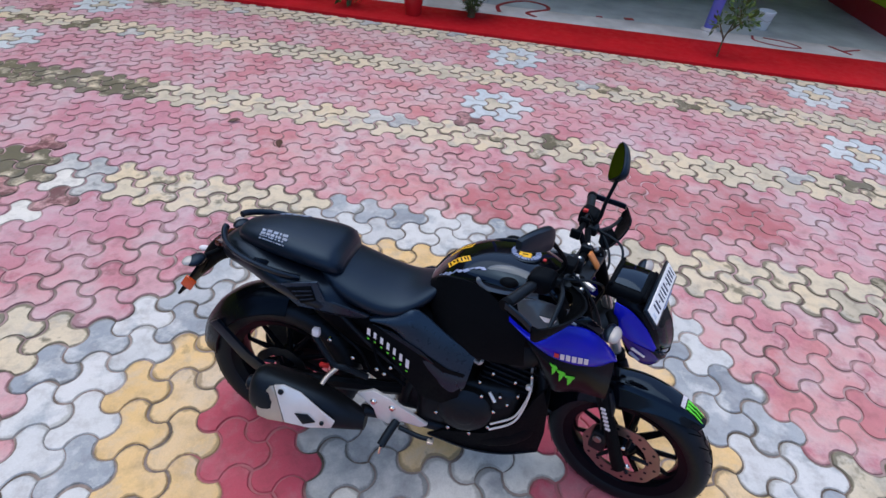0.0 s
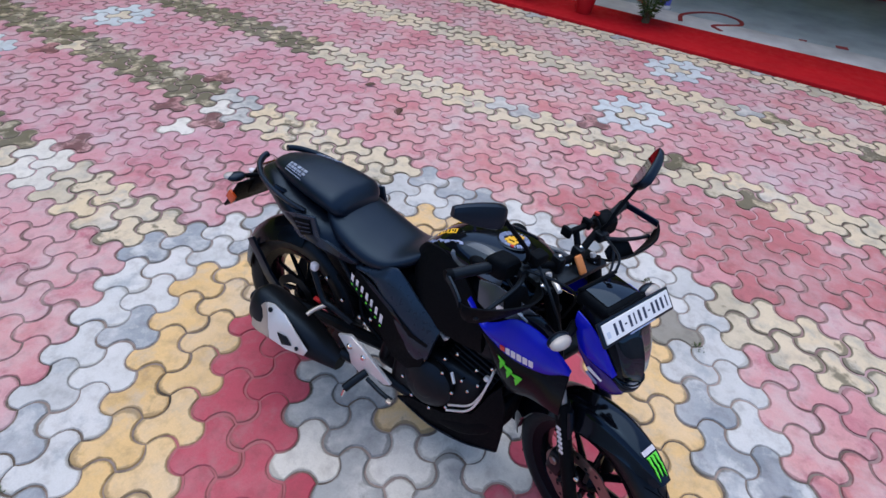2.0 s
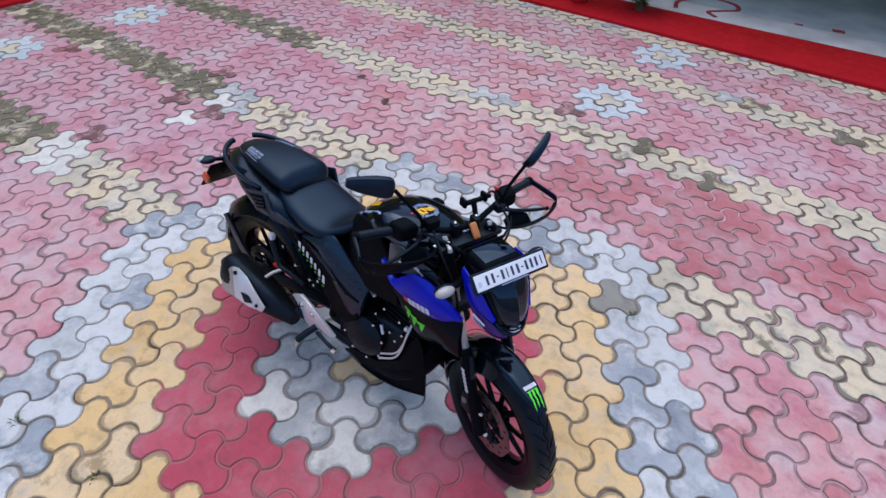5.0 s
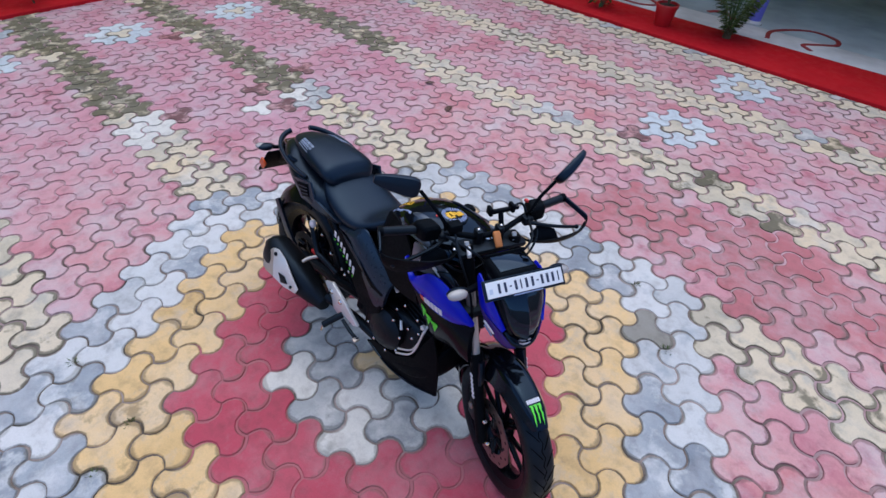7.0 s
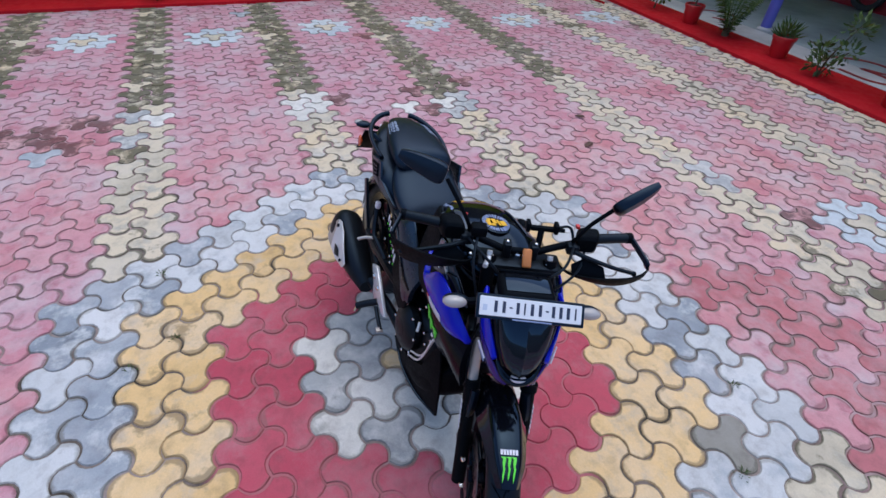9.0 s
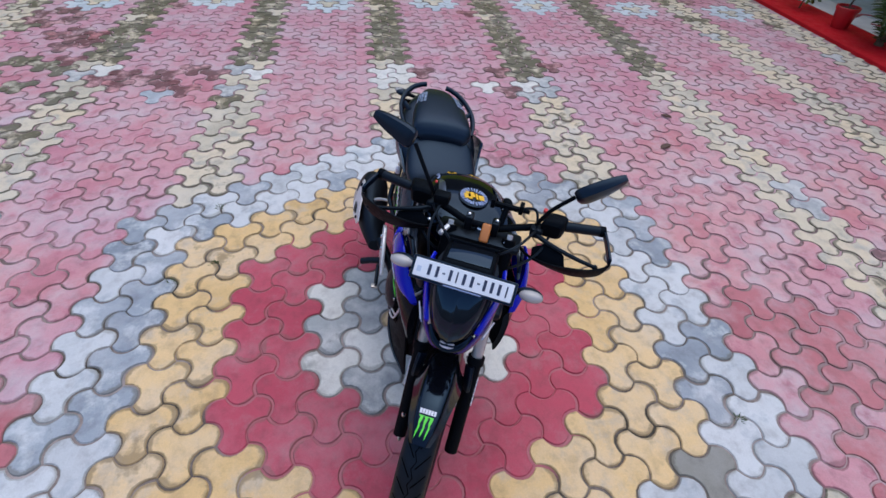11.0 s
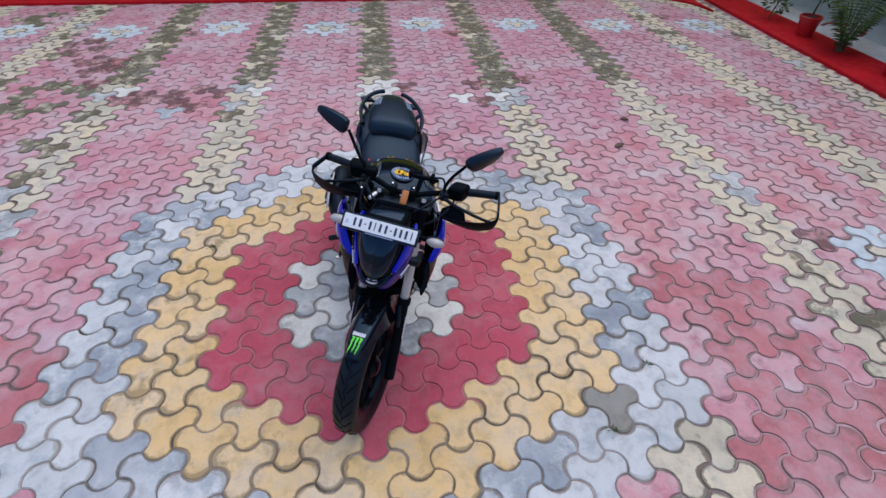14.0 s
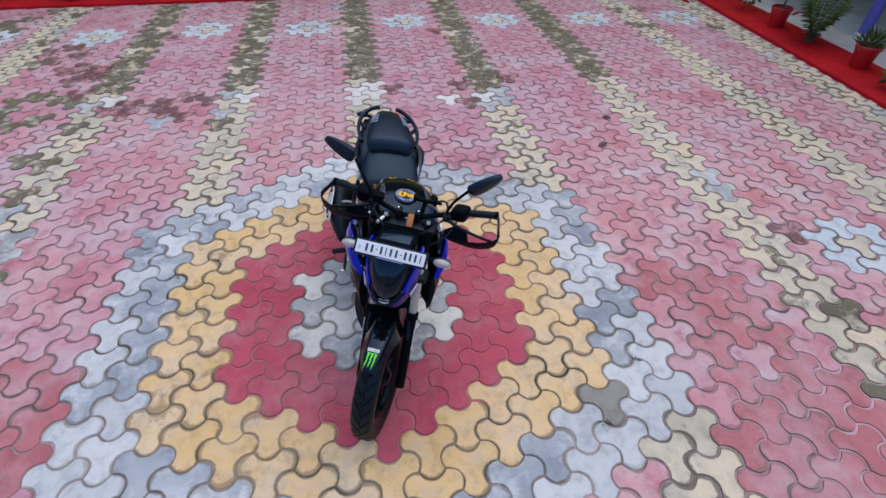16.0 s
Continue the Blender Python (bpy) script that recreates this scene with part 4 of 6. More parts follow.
part("front_downtube", tube([(0.36, 0, 0.84), (0.34, 0, 0.6), (0.28, 0, 0.38)], 0.024, 10, 4), dark_metal, bike)
part("shock", tube([(-0.25, 0, 0.40), (-0.20, 0, 0.70)], 0.03, 12, 1), dark_metal, bike)
part("side_stand", tube([(-0.06, 0.11, 0.30), (-0.08, 0.18, 0.20), (-0.12, 0.285, 0.068)], 0.012, 10, 4), dark_metal, bike, "black side stand swung out")
part("stand_foot", box(-0.15, -0.09, 0.26, 0.32, 0.066, 0.076, 0.003), dark_metal, bike)
part("chain_guard", plate([(-0.22, 0.115, 0.42), (-0.62, 0.125, 0.40), (-0.66, 0.125, 0.37), (-0.24, 0.115, 0.38)], 0.012), matte_black, bike)

part("sprocket_cover", disc_y((REAR_X, 0.085, 0.314), 0.15, 0.012, 32), dark_metal, bike)
part("mud_shield", plate([(-0.44, 0.0, 0.66), (-0.36, 0.0, 0.36), (-0.20, 0.0, 0.26), (-0.02, 0.0, 0.26), (-0.06, 0.0, 0.66)], 0.05), matte_black, bike, "black inner mud shield")
part("inner_box", body([(-0.60, 0.07, 0.68, 0.77), (-0.50, 0.095, 0.60, 0.76), (-0.38, 0.10, 0.52, 0.74), (-0.20, 0.105, 0.46, 0.76), (-0.02, 0.11, 0.46, 0.74), (0.06, 0.09, 0.50, 0.72)], 24, 3.5), matte_black, bike, "black battery and air box")

# engine
engine = part("engine", box(-0.12, 0.26, -0.13, 0.13, 0.255, 0.50, 0.035, 3), dark_metal, bike, "black enamelled engine with bright bolts")
part("gearbox", box(-0.2, 0.0, -0.11, 0.11, 0.28, 0.50, 0.03, 3), dark_metal, engine)
part("clutch_cover", disc_y((0.065, -0.15, 0.40), 0.098, 0.05, 36, 0.02, 0.012), dark_metal, engine)
part("clutch_cap", disc_y((0.065, -0.182, 0.40), 0.055, 0.012, 30, 0.008, 0.004), dark_metal, engine)
part("generator_cover", disc_y((0.065, 0.15, 0.38), 0.085, 0.05, 30, -0.02, 0.012), dark_metal, engine)
cyl = Matrix.Translation((0.17, 0, 0.46)) @ Matrix.Rotation(radians(14), 4, "Y")
part("cylinder", box(-0.075, 0.085, -0.085, 0.085, 0.0, 0.16, 0.012), dark_metal, engine, "", cyl)
for k in range(6):
    part("cooling_fin", box(-0.09, 0.10, -0.10, 0.10, 0.018 + k * 0.024, 0.024 + k * 0.024, 0.002, 1), dark_metal, engine, "", cyl)
part("cylinder_head", box(-0.085, 0.095, -0.095, 0.095, 0.165, 0.26, 0.018), dark_metal, engine, "", cyl)
part("head_cover", disc_y((0.0, -0.105, 0.21), 0.066, 0.03, 30, 0.012, 0.008), dark_metal, engine, "", cyl)
for k in range(8):
    a = 2 * math.pi * k / 8 + 0.3
    bolt((0.065 + 0.105 * math.cos(a), -0.168, 0.40 + 0.105 * math.sin(a)), engine)
for x, z in ((0.10, 0.53), (0.13, 0.64), (0.20, 0.73), (0.27, 0.70), (0.14, 0.58), (0.22, 0.56), (0.27, 0.60), (-0.03, 0.50), (0.18, 0.48), (0.21, 0.45), (0.24, 0.50)):
    bolt((x, -0.135, z), engine, 0.0065, 0.02)
part("throttle_body", box(0.02, 0.10, -0.12, -0.03, 0.60, 0.67, 0.012), dark_metal, engine)
part("injector", tube([(0.05, -0.13, 0.625), (0.085, -0.145, 0.615), (0.095, -0.15, 0.635)], 0.006, 8, 2), alloy, engine)
part("oil_filler", tube([(0.14, -0.15, 0.50), (0.165, -0.165, 0.475)], 0.006, 8, 1), alloy, engine)
for dz, dy in ((0.0, 0.0), (0.022, 0.006)):
    part("exhaust_header", tube([(0.27, -0.10 + dy, 0.60), (0.275, -0.155 + dy, 0.55), (0.262, -0.165 + dy, 0.455 + dz), (0.235, -0.17 + dy, 0.395 + dz), (0.165, -0.172 + dy, 0.345 + dz)], 0.0042, 10, 5), alloy, engine, "bright bent oil line and header")
part("header_clamp", disc_y((0.266, -0.155, 0.565), 0.010, 0.02, 12), alloy, engine)
part("exhaust_pipe", tube([(0.27, 0.0, 0.60), (0.33, -0.03, 0.46), (0.27, -0.07, 0.29), (0.05, -0.10, 0.235), (-0.15, -0.14, 0.28), (-0.30, -0.21, 0.345)], 0.022, 12, 5), dark_metal, bike, "black exhaust pipe")
part("belly_pan", body([(-0.07, 0.05, 0.23, 0.27), (-0.03, 0.11, 0.215, 0.285), (0.10, 0.145, 0.195, 0.30), (0.22, 0.15, 0.21, 0.345), (0.30, 0.14, 0.25, 0.41), (0.345, 0.115, 0.29, 0.47), (0.365, 0.07, 0.33, 0.46)], 28, 3.2), matte_black, bike, "black belly pan")
both("belly_wing", lambda: plate([(-0.06, -0.125, 0.205), (0.10, -0.142, 0.192), (0.24, -0.128, 0.192), (0.367, -0.088, 0.198), (0.366, -0.112, 0.33), (0.352, -0.132, 0.46), (0.318, -0.146, 0.56), (0.288, -0.152, 0.50), (0.255, -0.152, 0.38), (0.15, -0.152, 0.30), (0.0, -0.142, 0.262)], 0.010, 0.003), matte_black, "black belly pan side with a pointed nose")
both("belly_edge", lambda: tube([(-0.06, -0.129, 0.207), (0.10, -0.147, 0.195), (0.24, -0.133, 0.194), (0.362, -0.092, 0.200)], 0.0055, 8, 4), gloss_black)
part("oil_cooler", box(0.345, 0.375, -0.10, 0.10, 0.615, 0.72, 0.006), dark_metal, bike)
for k in range(5):
    part("cooler_fin", box(0.374, 0.382, -0.096, 0.096, 0.625 + k * 0.019, 0.631 + k * 0.019, 0.001, 1), dark_metal, bike)
part("horn", disc_y((0.40, 0.02, 0.62), 0.035, 0.02, 20), dark_metal, bike)

# exhaust silencer, its outer face tipped upward
TIP = Matrix.Translation((0, -0.262, 0.396)) @ Matrix.Rotation(radians(-17), 4, "X") @ Matrix.Translation((0, 0.272, -0.415))
muff = part("silencer", body([(-0.685, 0.035, 0.41, 0.46, -0.272), (-0.67, 0.062, 0.355, 0.50, -0.272), (-0.60, 0.074, 0.335, 0.505, -0.27), (-0.46, 0.07, 0.325, 0.475, -0.262), (-0.36, 0.055, 0.325, 0.43, -0.245), (-0.28, 0.032, 0.315, 0.375, -0.215)], 28, 2.6), dark_metal, bike, "stubby black silencer with a bright heat shield", TIP)
part("heat_shield", plate([(-0.585, -0.341, 0.482), (-0.549, -0.343, 0.492), (-0.49, -0.342, 0.478), (-0.421, -0.337, 0.430), (-0.362, -0.326, 0.388), (-0.374, -0.324, 0.358), (-0.45, -0.335, 0.350), (-0.535, -0.341, 0.352), (-0.55, -0.344, 0.40), (-0.565, -0.344, 0.44)], 0.007), alloy, muff, "bright alloy heat shield", TIP)
part("end_shield", plate([(-0.60, -0.340, 0.472), (-0.588, -0.341, 0.480), (-0.568, -0.343, 0.438), (-0.553, -0.343, 0.40), (-0.538, -0.341, 0.352), (-0.60, -0.336, 0.345), (-0.638, -0.334, 0.352), (-0.648, -0.334, 0.40)], 0.006), warm_alloy, muff, "brownish alloy end shield", TIP)
# dark plate on the uncut shield, coloured as the slot's shade
part("shield_slot", plate([(-0.50, -0.3475, 0.398), (-0.455, -0.345, 0.402), (-0.425, -0.341, 0.378), (-0.468, -0.344, 0.362)], 0.004, 0.001), dark_metal, muff, "", TIP)
part("bolt", disc_y((-0.555, -0.350, 0.466), 0.010, 0.008, 8, 0.002, 0.0015), dark_metal, muff, "", TIP)
part("bolt", disc_y((-0.405, -0.336, 0.375), 0.008, 0.008, 8, 0.002, 0.0015), dark_metal, muff, "", TIP)
part("outlet", disc_y((0, 0, 0), 0.026, 0.04, 20), dark_metal, muff, "", Matrix.Translation((-0.68, -0.272, 0.43)) @ Matrix.Rotation(radians(90), 4, "Z"))

# rider's foot controls on both sides
def footrest(side):
    f = Matrix.Identity(4) if side < 0 else FLIP
    fr = part("footrest_plate", plate([(-0.325, -0.198, 0.415), (-0.265, -0.200, 0.447), (-0.20, -0.204, 0.425), (-0.055, -0.204, 0.338), (-0.085, -0.202, 0.318), (-0.15, -0.202, 0.335), (-0.20, -0.202, 0.30), (-0.245, -0.200, 0.315), (-0.255, -0.2, 0.365)], 0.016, 0.004), alloy, bike, "silver alloy footrest plate with two bolts", f)
    for x, z in ((-0.259, 0.398), (-0.19, 0.385)):
        part("rivet", disc_y((x, -0.21, z), 0.013, 0.01, 16, 0.003), chrome, fr, "", f)
    part("footpeg", tube([(-0.17, -0.205, 0.322), (-0.19, -0.25, 0.297), (-0.205, -0.285, 0.272)], 0.016, 10, 3), rubber, fr, "black rubber footpeg", f)
    part("peg_feeler", tube([(-0.205, -0.285, 0.268), (-0.209, -0.29, 0.238)], 0.005, 8, 1), chrome, fr, "", f)
    part("pedal", tube([(-0.16, -0.212, 0.30), (-0.08, -0.218, 0.282), (-0.03, -0.222, 0.285)], 0.009, 8, 3), dark_metal, fr, "", f)
    part("pedal_pad", box(-0.048, -0.024, -0.243, -0.213, 0.279, 0.291, 0.004), warm_alloy, fr, "", f)
    part("passenger_peg", tube([(-0.40, -0.19, 0.505), (-0.425, -0.225, 0.49), (-0.436, -0.255, 0.474)], 0.0085, 10, 2), warm_alloy, bike, "silver folded passenger peg", f)
    part("passenger_bracket", tube([(-0.30, -0.16, 0.46), (-0.38, -0.185, 0.505), (-0.42, -0.19, 0.52), (-0.50, -0.17, 0.62)], 0.012, 8, 3), dark_metal, bike, "", f)


footrest(-1)
footrest(1)
part("lever_tip", box(-0.475, -0.44, -0.185, -0.17, 0.482, 0.496, 0.003), decal_red, bike)
for x, y, z in ((-0.36, -0.15, 0.53), (-0.33, -0.16, 0.47), (-0.27, -0.15, 0.50), (-0.22, -0.15, 0.52), (-0.24, -0.155, 0.49), (-0.45, -0.14, 0.58)):
    bolt((x, y, z), bike, 0.008, 0.016)
part("fluid_bottle", box(-0.502, -0.474, -0.184, -0.160, 0.612, 0.645, 0.007), decal_white, bike, "milky fluid bottle")
for pts in ([(-0.42, -0.12, 0.60), (-0.34, -0.15, 0.57), (-0.30, -0.14, 0.48)], [(-0.30, -0.13, 0.62), (-0.26, -0.15, 0.52), (-0.16, -0.15, 0.45)], [(-0.5, -0.12, 0.5), (-0.4, -0.14, 0.45), (-0.3, -0.14, 0.47)]):
    part("hose", tube(pts, 0.006, 6, 5), matte_black, bike)

# rear mudguard, tail and lamps
part("tyre_hugger", arc_fender(REAR_X, 0.314, 0.36, 84, 176, 0.096, 0.085, 0.005, 0.8, 0.85), shade_black, bike, "black hugger over the rear tyre")
both("hugger_arm", lambda: plate([(-0.95, -0.093, 0.50), (-0.915, -0.094, 0.525), (-0.80, -0.105, 0.40), (-0.70, -0.115, 0.345), (-0.69, -0.115, 0.305), (-0.73, -0.115, 0.30), (-0.83, -0.105, 0.37)], 0.014), satin_black)
part("inner_mudguard", arc_fender(REAR_X, 0.314, 0.385, 50, 84, 0.075, 0.02), matte_black, bike)
part("tail_unit", body([(-0.88, 0.045, 0.825, 0.862), (-0.84, 0.085, 0.80, 0.885), (-0.74, 0.135, 0.79, 0.895), (-0.64, 0.172, 0.765, 0.872), (-0.54, 0.188, 0.735, 0.856), (-0.44, 0.18, 0.705, 0.83), (-0.36, 0.14, 0.69, 0.76), (-0.32, 0.11, 0.69, 0.73)], 28, 2.9), satin_black, bike, "satin black tail unit with slatted vents", REAR)
for sgn in (-1, 1):
    f = Matrix.Identity(4) if sgn < 0 else REAR @ FLIP
    vent = part("vent_panel", plate([(-0.635, -0.192, 0.815), (-0.56, -0.202, 0.838), (-0.468, -0.202, 0.862), (-0.445, -0.200, 0.79), (-0.30, -0.168, 0.742), (-0.315, -0.168, 0.728), (-0.45, -0.200, 0.752), (-0.535, -0.203, 0.752)], 0.010, 0.003), panel_satin, bike, "satin black panel with a slatted vent", f)
    # black plate on the uncut panel gives the dark inside of the vent
    part("vent_opening", plate([(-0.572, -0.2085, 0.818), (-0.488, -0.2085, 0.842), (-0.472, -0.2075, 0.788), (-0.522, -0.2085, 0.768)], 0.004, 0.001), matte_black, vent, "", f)
    for k in range(3):
        x, z = -0.553 + k * 0.012, 0.812 - k * 0.014
        part("vent_slat", plate([(x, -0.2115, z), (x + 0.066 - k * 0.008, -0.2115, z + 0.016), (x + 0.066 - k * 0.008, -0.2115, z + 0.012), (x, -0.2115, z - 0.004)], 0.003, 0.0), panel_satin, vent, "", f)
part("tail_lamp", box(-0.905, -0.865, -0.055, 0.055, 0.832, 0.862, 0.01), red_lens, bike, "dark red tail lamp", REAR)
holder = part("plate_holder", body([(-1.0, 0.03, 0.675, 0.70), (-0.965, 0.048, 0.70, 0.785), (-0.92, 0.055, 0.745, 0.848), (-0.88, 0.055, 0.775, 0.864), (-0.84, 0.055, 0.79, 0.868)], 20, 3.6), matte_black, bike, "black rear mudflap carrying the plate panel", REAR)
part("rear_panel", plate([(-0.925, -0.130, 0.79), (-0.925, 0.130, 0.79), (-1.02, 0.130, 0.652), (-1.02, -0.130, 0.652)], 0.010, 0.003), matte_black, holder, "black back of the rear plate panel", REAR)
for sgn in (-1, 1):
    part("side_reflector", box(-0.021, 0.021, -0.006, 0.006, -0.024, 0.024, 0.004), orange_lens, holder, "orange oblong reflector", REAR @ Matrix.Translation((-0.968, sgn * 0.133, 0.715)) @ Matrix.Rotation(radians(35), 4, "Y"))
    ind = part("rear_indicator", tube([(-0.885, sgn * 0.05, 0.822), (-0.90, sgn * 0.10, 0.826), (-0.908, sgn * 0.125, 0.828)], 0.010, 8, 2), matte_black, holder, "black stalk indicator with a clear tip", REAR)
    part("indicator_shell", ball((-0.915, sgn * 0.145, 0.828), (0.028, 0.040, 0.017), 18), satin_black, ind, "", REAR)
    part("lens", ball((-0.928, sgn * 0.163, 0.831), (0.022, 0.027, 0.0135), 16), clear_lens, ind, "clear lens", REAR)
part("plate_lamp", ball((-0.962, -0.03, 0.803), (0.020, 0.014, 0.010)), decal_white, bike, "white plate lamp", REAR)
both("grab_rail", lambda: tube([(-0.54, -0.158, 0.846), (-0.60, -0.174, 0.862), (-0.68, -0.176, 0.880), (-0.76, -0.155, 0.896), (-0.815, -0.118, 0.910), (-0.842, -0.078, 0.920), (-0.850, -0.050, 0.924)], 0.0095, 10, 5, 1.3), satin_black, "black curved grab rail", REAR)
both("rail_stay", lambda: tube([(-0.66, -0.12, 0.85), (-0.69, -0.165, 0.883)], 0.012, 8, 1), satin_black, matrix=REAR)

# seats
part("rider_seat", body([(-0.50, 0.10, 0.80, 0.885), (-0.45, 0.138, 0.765, 0.875), (-0.38, 0.155, 0.742, 0.845), (-0.28, 0.158, 0.722, 0.812), (-0.20, 0.145, 0.728, 0.806), (-0.13, 0.108, 0.765, 0.835), (-0.085, 0.07, 0.81, 0.865), (-0.07, 0.045, 0.835, 0.868)], 32, 2.5), vinyl, bike, "black vinyl rider seat", Matrix.Translation((0, -0.012, 0)))
PILLION = [(-0.815, 0.03, 0.888, 0.912), (-0.79, 0.064, 0.876, 0.934), (-0.69, 0.102, 0.864, 0.953), (-0.57, 0.128, 0.855, 0.950), (-0.47, 0.136, 0.845, 0.937), (-0.435, 0.126, 0.84, 0.915), (-0.415, 0.10, 0.845, 0.885)]
part("passenger_seat", body(PILLION, 32, 2.6), vinyl, bike, "raised black vinyl passenger seat", REAR)


def seat_skin(x, angle, side, lift=1.012):
    """A point on the passenger seat's skin."""
    w, z0, z1 = (float(np.interp(x, [s[0] for s in PILLION], [s[i] for s in PILLION])) for i in (1, 2, 3))
    c, q = math.cos(radians(angle)) ** (2 / 2.6), math.sin(radians(angle)) ** (2 / 2.6)
    return (x, side * (w * c * lift + 0.002), (z0 + z1) / 2 + (z1 - z0) / 2 * q * lift + 0.001)


for sgn in (-1, 1):
    rows = bmesh.new()
    mark = random.Random(5)
    for r in range(4):
        x, v = -0.708, 58 - r * 11
        while x < -0.612:
            w = mark.uniform(0.006, 0.02) if r < 2 else mark.uniform(0.004, 0.010)
            hh = 8 if r < 2 else 4.5
            joined(rows, plate([seat_skin(xx, vv, sgn) for xx, vv in ((x, v), (x + w, v), (x + w, v - hh), (x, v - hh))], 0.004, 0.0))
            x += w + mark.uniform(0.003, 0.007)
    part("seat_decal", rows, decal_grey, bike, "faded grey-blue decal", REAR)

# side panels and tank
SIDE_TOP = [(-0.305, -0.150, 0.728), (-0.215, -0.150, 0.755), (-0.154, -0.150, 0.785), (-0.11, -0.150, 0.768), (-0.037, -0.156, 0.716), (0.035, -0.162, 0.676), (0.068, -0.164, 0.650)]
SIDE_LOW = [(-0.295, -0.160, 0.714), (-0.228, -0.172, 0.712), (-0.185, -0.178, 0.690), (-0.145, -0.180, 0.640), (-0.085, -0.182, 0.565), (0.00, -0.182, 0.495), (0.050, -0.178, 0.520)]
both("side_panel", lambda: shell(SIDE_TOP, SIDE_LOW, 0.02, 0.013), panel_satin, "satin black side panel")
both("frame_cover", lambda: plate([(-0.30, -0.155, 0.708), (-0.235, -0.168, 0.700), (-0.12, -0.176, 0.658), (-0.02, -0.178, 0.595), (0.05, -0.176, 0.59), (0.035, -0.170, 0.47), (-0.02, -0.168, 0.425), (-0.10, -0.168, 0.44), (-0.16, -0.168, 0.52), (-0.24, -0.162, 0.62), (-0.31, -0.155, 0.68)], 0.02, 0.006), matte_black, "matte black frame cover")
both("cover_strip", lambda: plate([(-0.29, -0.168, 0.712), (-0.21, -0.178, 0.700), (-0.11, -0.186, 0.652), (-0.06, -0.187, 0.612), (-0.075, -0.187, 0.61), (-0.13, -0.185, 0.645), (-0.22, -0.178, 0.685)], 0.008, 0.002), gloss_black)
for sgn in (-1, 1):
    for k in range(7):
        x, z = -0.302 + k * 0.0235, 0.694 - k * 0.0130 - 0.0006 * k * k
        w, tall = (0.011, 0.009, 0.010, 0.010, 0.009, 0.010, 0.012)[k], (0.025, 0.022, 0.024, 0.027, 0.027, 0.029, 0.034)[k]
        bar = plate([(x, sgn * 0.1845, z + 0.008), (x + w, sgn * 0.1845, z + 0.008 - w * 0.55), (x + w, sgn * 0.1855, z + 0.008 - tall - w * 0.55), (x + w * 0.62, sgn * 0.1855, z + 0.010 - tall - w * 0.3), (x, sgn * 0.1855, z + 0.008 - tall)], 0.003, 0)
        part("decal_bar", bar, decal_white, bike, "white decal bar")
        bar = plate([(x + 0.002, sgn * 0.1855, z - 0.006 - tall), (x + 0.009, sgn * 0.186, z - 0.009 - tall), (x + 0.009, sgn * 0.186, z - 0.013 - tall), (x + 0.002, sgn * 0.186, z - 0.010 - tall)], 0.003, 0)
        part("decal_dash", bar, decal_green, bike, "thin green decal bar")
TANK = [(-0.13, 0.045, 0.80, 0.845), (-0.09, 0.075, 0.82, 0.898), (-0.04, 0.104, 0.845, 0.945), (0.03, 0.130, 0.865, 0.976), (0.11, 0.152, 0.87, 0.988), (0.19, 0.163, 0.865, 0.986), (0.26, 0.155, 0.86, 0.968), (0.32, 0.12, 0.865, 0.945), (0.355, 0.075, 0.87, 0.925)]
tank = part("fuel_tank", body(TANK, 44, 2.4), tank_gloss, bike, "gloss black fuel tank with decals")


def tank_top(x, y, lift=0.002):
    """A point on the tank's upper skin."""
    w, z0, z1 = (float(np.interp(x, [s[0] for s in TANK], [s[i] for s in TANK])) for i in (1, 2, 3))
    u = min(0.97, abs(y) / w)
    return (x, y * 1.01, (z0 + z1) / 2 + (z1 - z0) / 2 * (1 - u ** 2.4) ** (1 / 2.4) + lift)


def tank_patch(x0, x1, y0, y1, slant=0.0, nx=3, ny=3, lift=0.0025):
    """A thin sticker that follows the tank's skin."""
    bm = bmesh.new()
    grid = [[bm.verts.new(tank_top(x0 + (x1 - x0) * i / nx + slant * j / ny, y0 + (y1 - y0) * j / ny, lift)) for j in range(ny + 1)] for i in range(nx + 1)]
    for i in range(nx):
        for j in range(ny):
            bm.faces.new((grid[i][j], grid[i + 1][j], grid[i + 1][j + 1], grid[i][j + 1]))
    r = bmesh.ops.extrude_face_region(bm, geom=list(bm.faces))
    bmesh.ops.translate(bm, verts=[v for v in r["geom"] if isinstance(v, bmesh.types.BMVert)], vec=(0, 0, 0.0015))
    return bm


part("tank_base", body([(-0.11, 0.05, 0.66, 0.82), (-0.06, 0.09, 0.64, 0.865), (0.05, 0.130, 0.63, 0.89), (0.16, 0.155, 0.66, 0.89), (0.26, 0.155, 0.70, 0.89), (0.33, 0.11, 0.74, 0.89)], 28, 3.0), matte_black, tank, "matte black underside of the tank")
KNEE_TOP = [(-0.125, -0.050, 0.850), (-0.09, -0.080, 0.890), (-0.045, -0.108, 0.912), (0.005, -0.128, 0.922), (0.061, -0.146, 0.914), (0.111, -0.160, 0.886), (0.16, -0.174, 0.846), (0.21, -0.184, 0.802)]
KNEE_LOW = [(-0.118, -0.080, 0.78), (-0.085, -0.112, 0.73), (-0.045, -0.142, 0.69), (0.01, -0.158, 0.665), (0.07, -0.166, 0.655), (0.12, -0.170, 0.655), (0.17, -0.174, 0.66), (0.23, -0.176, 0.67)]


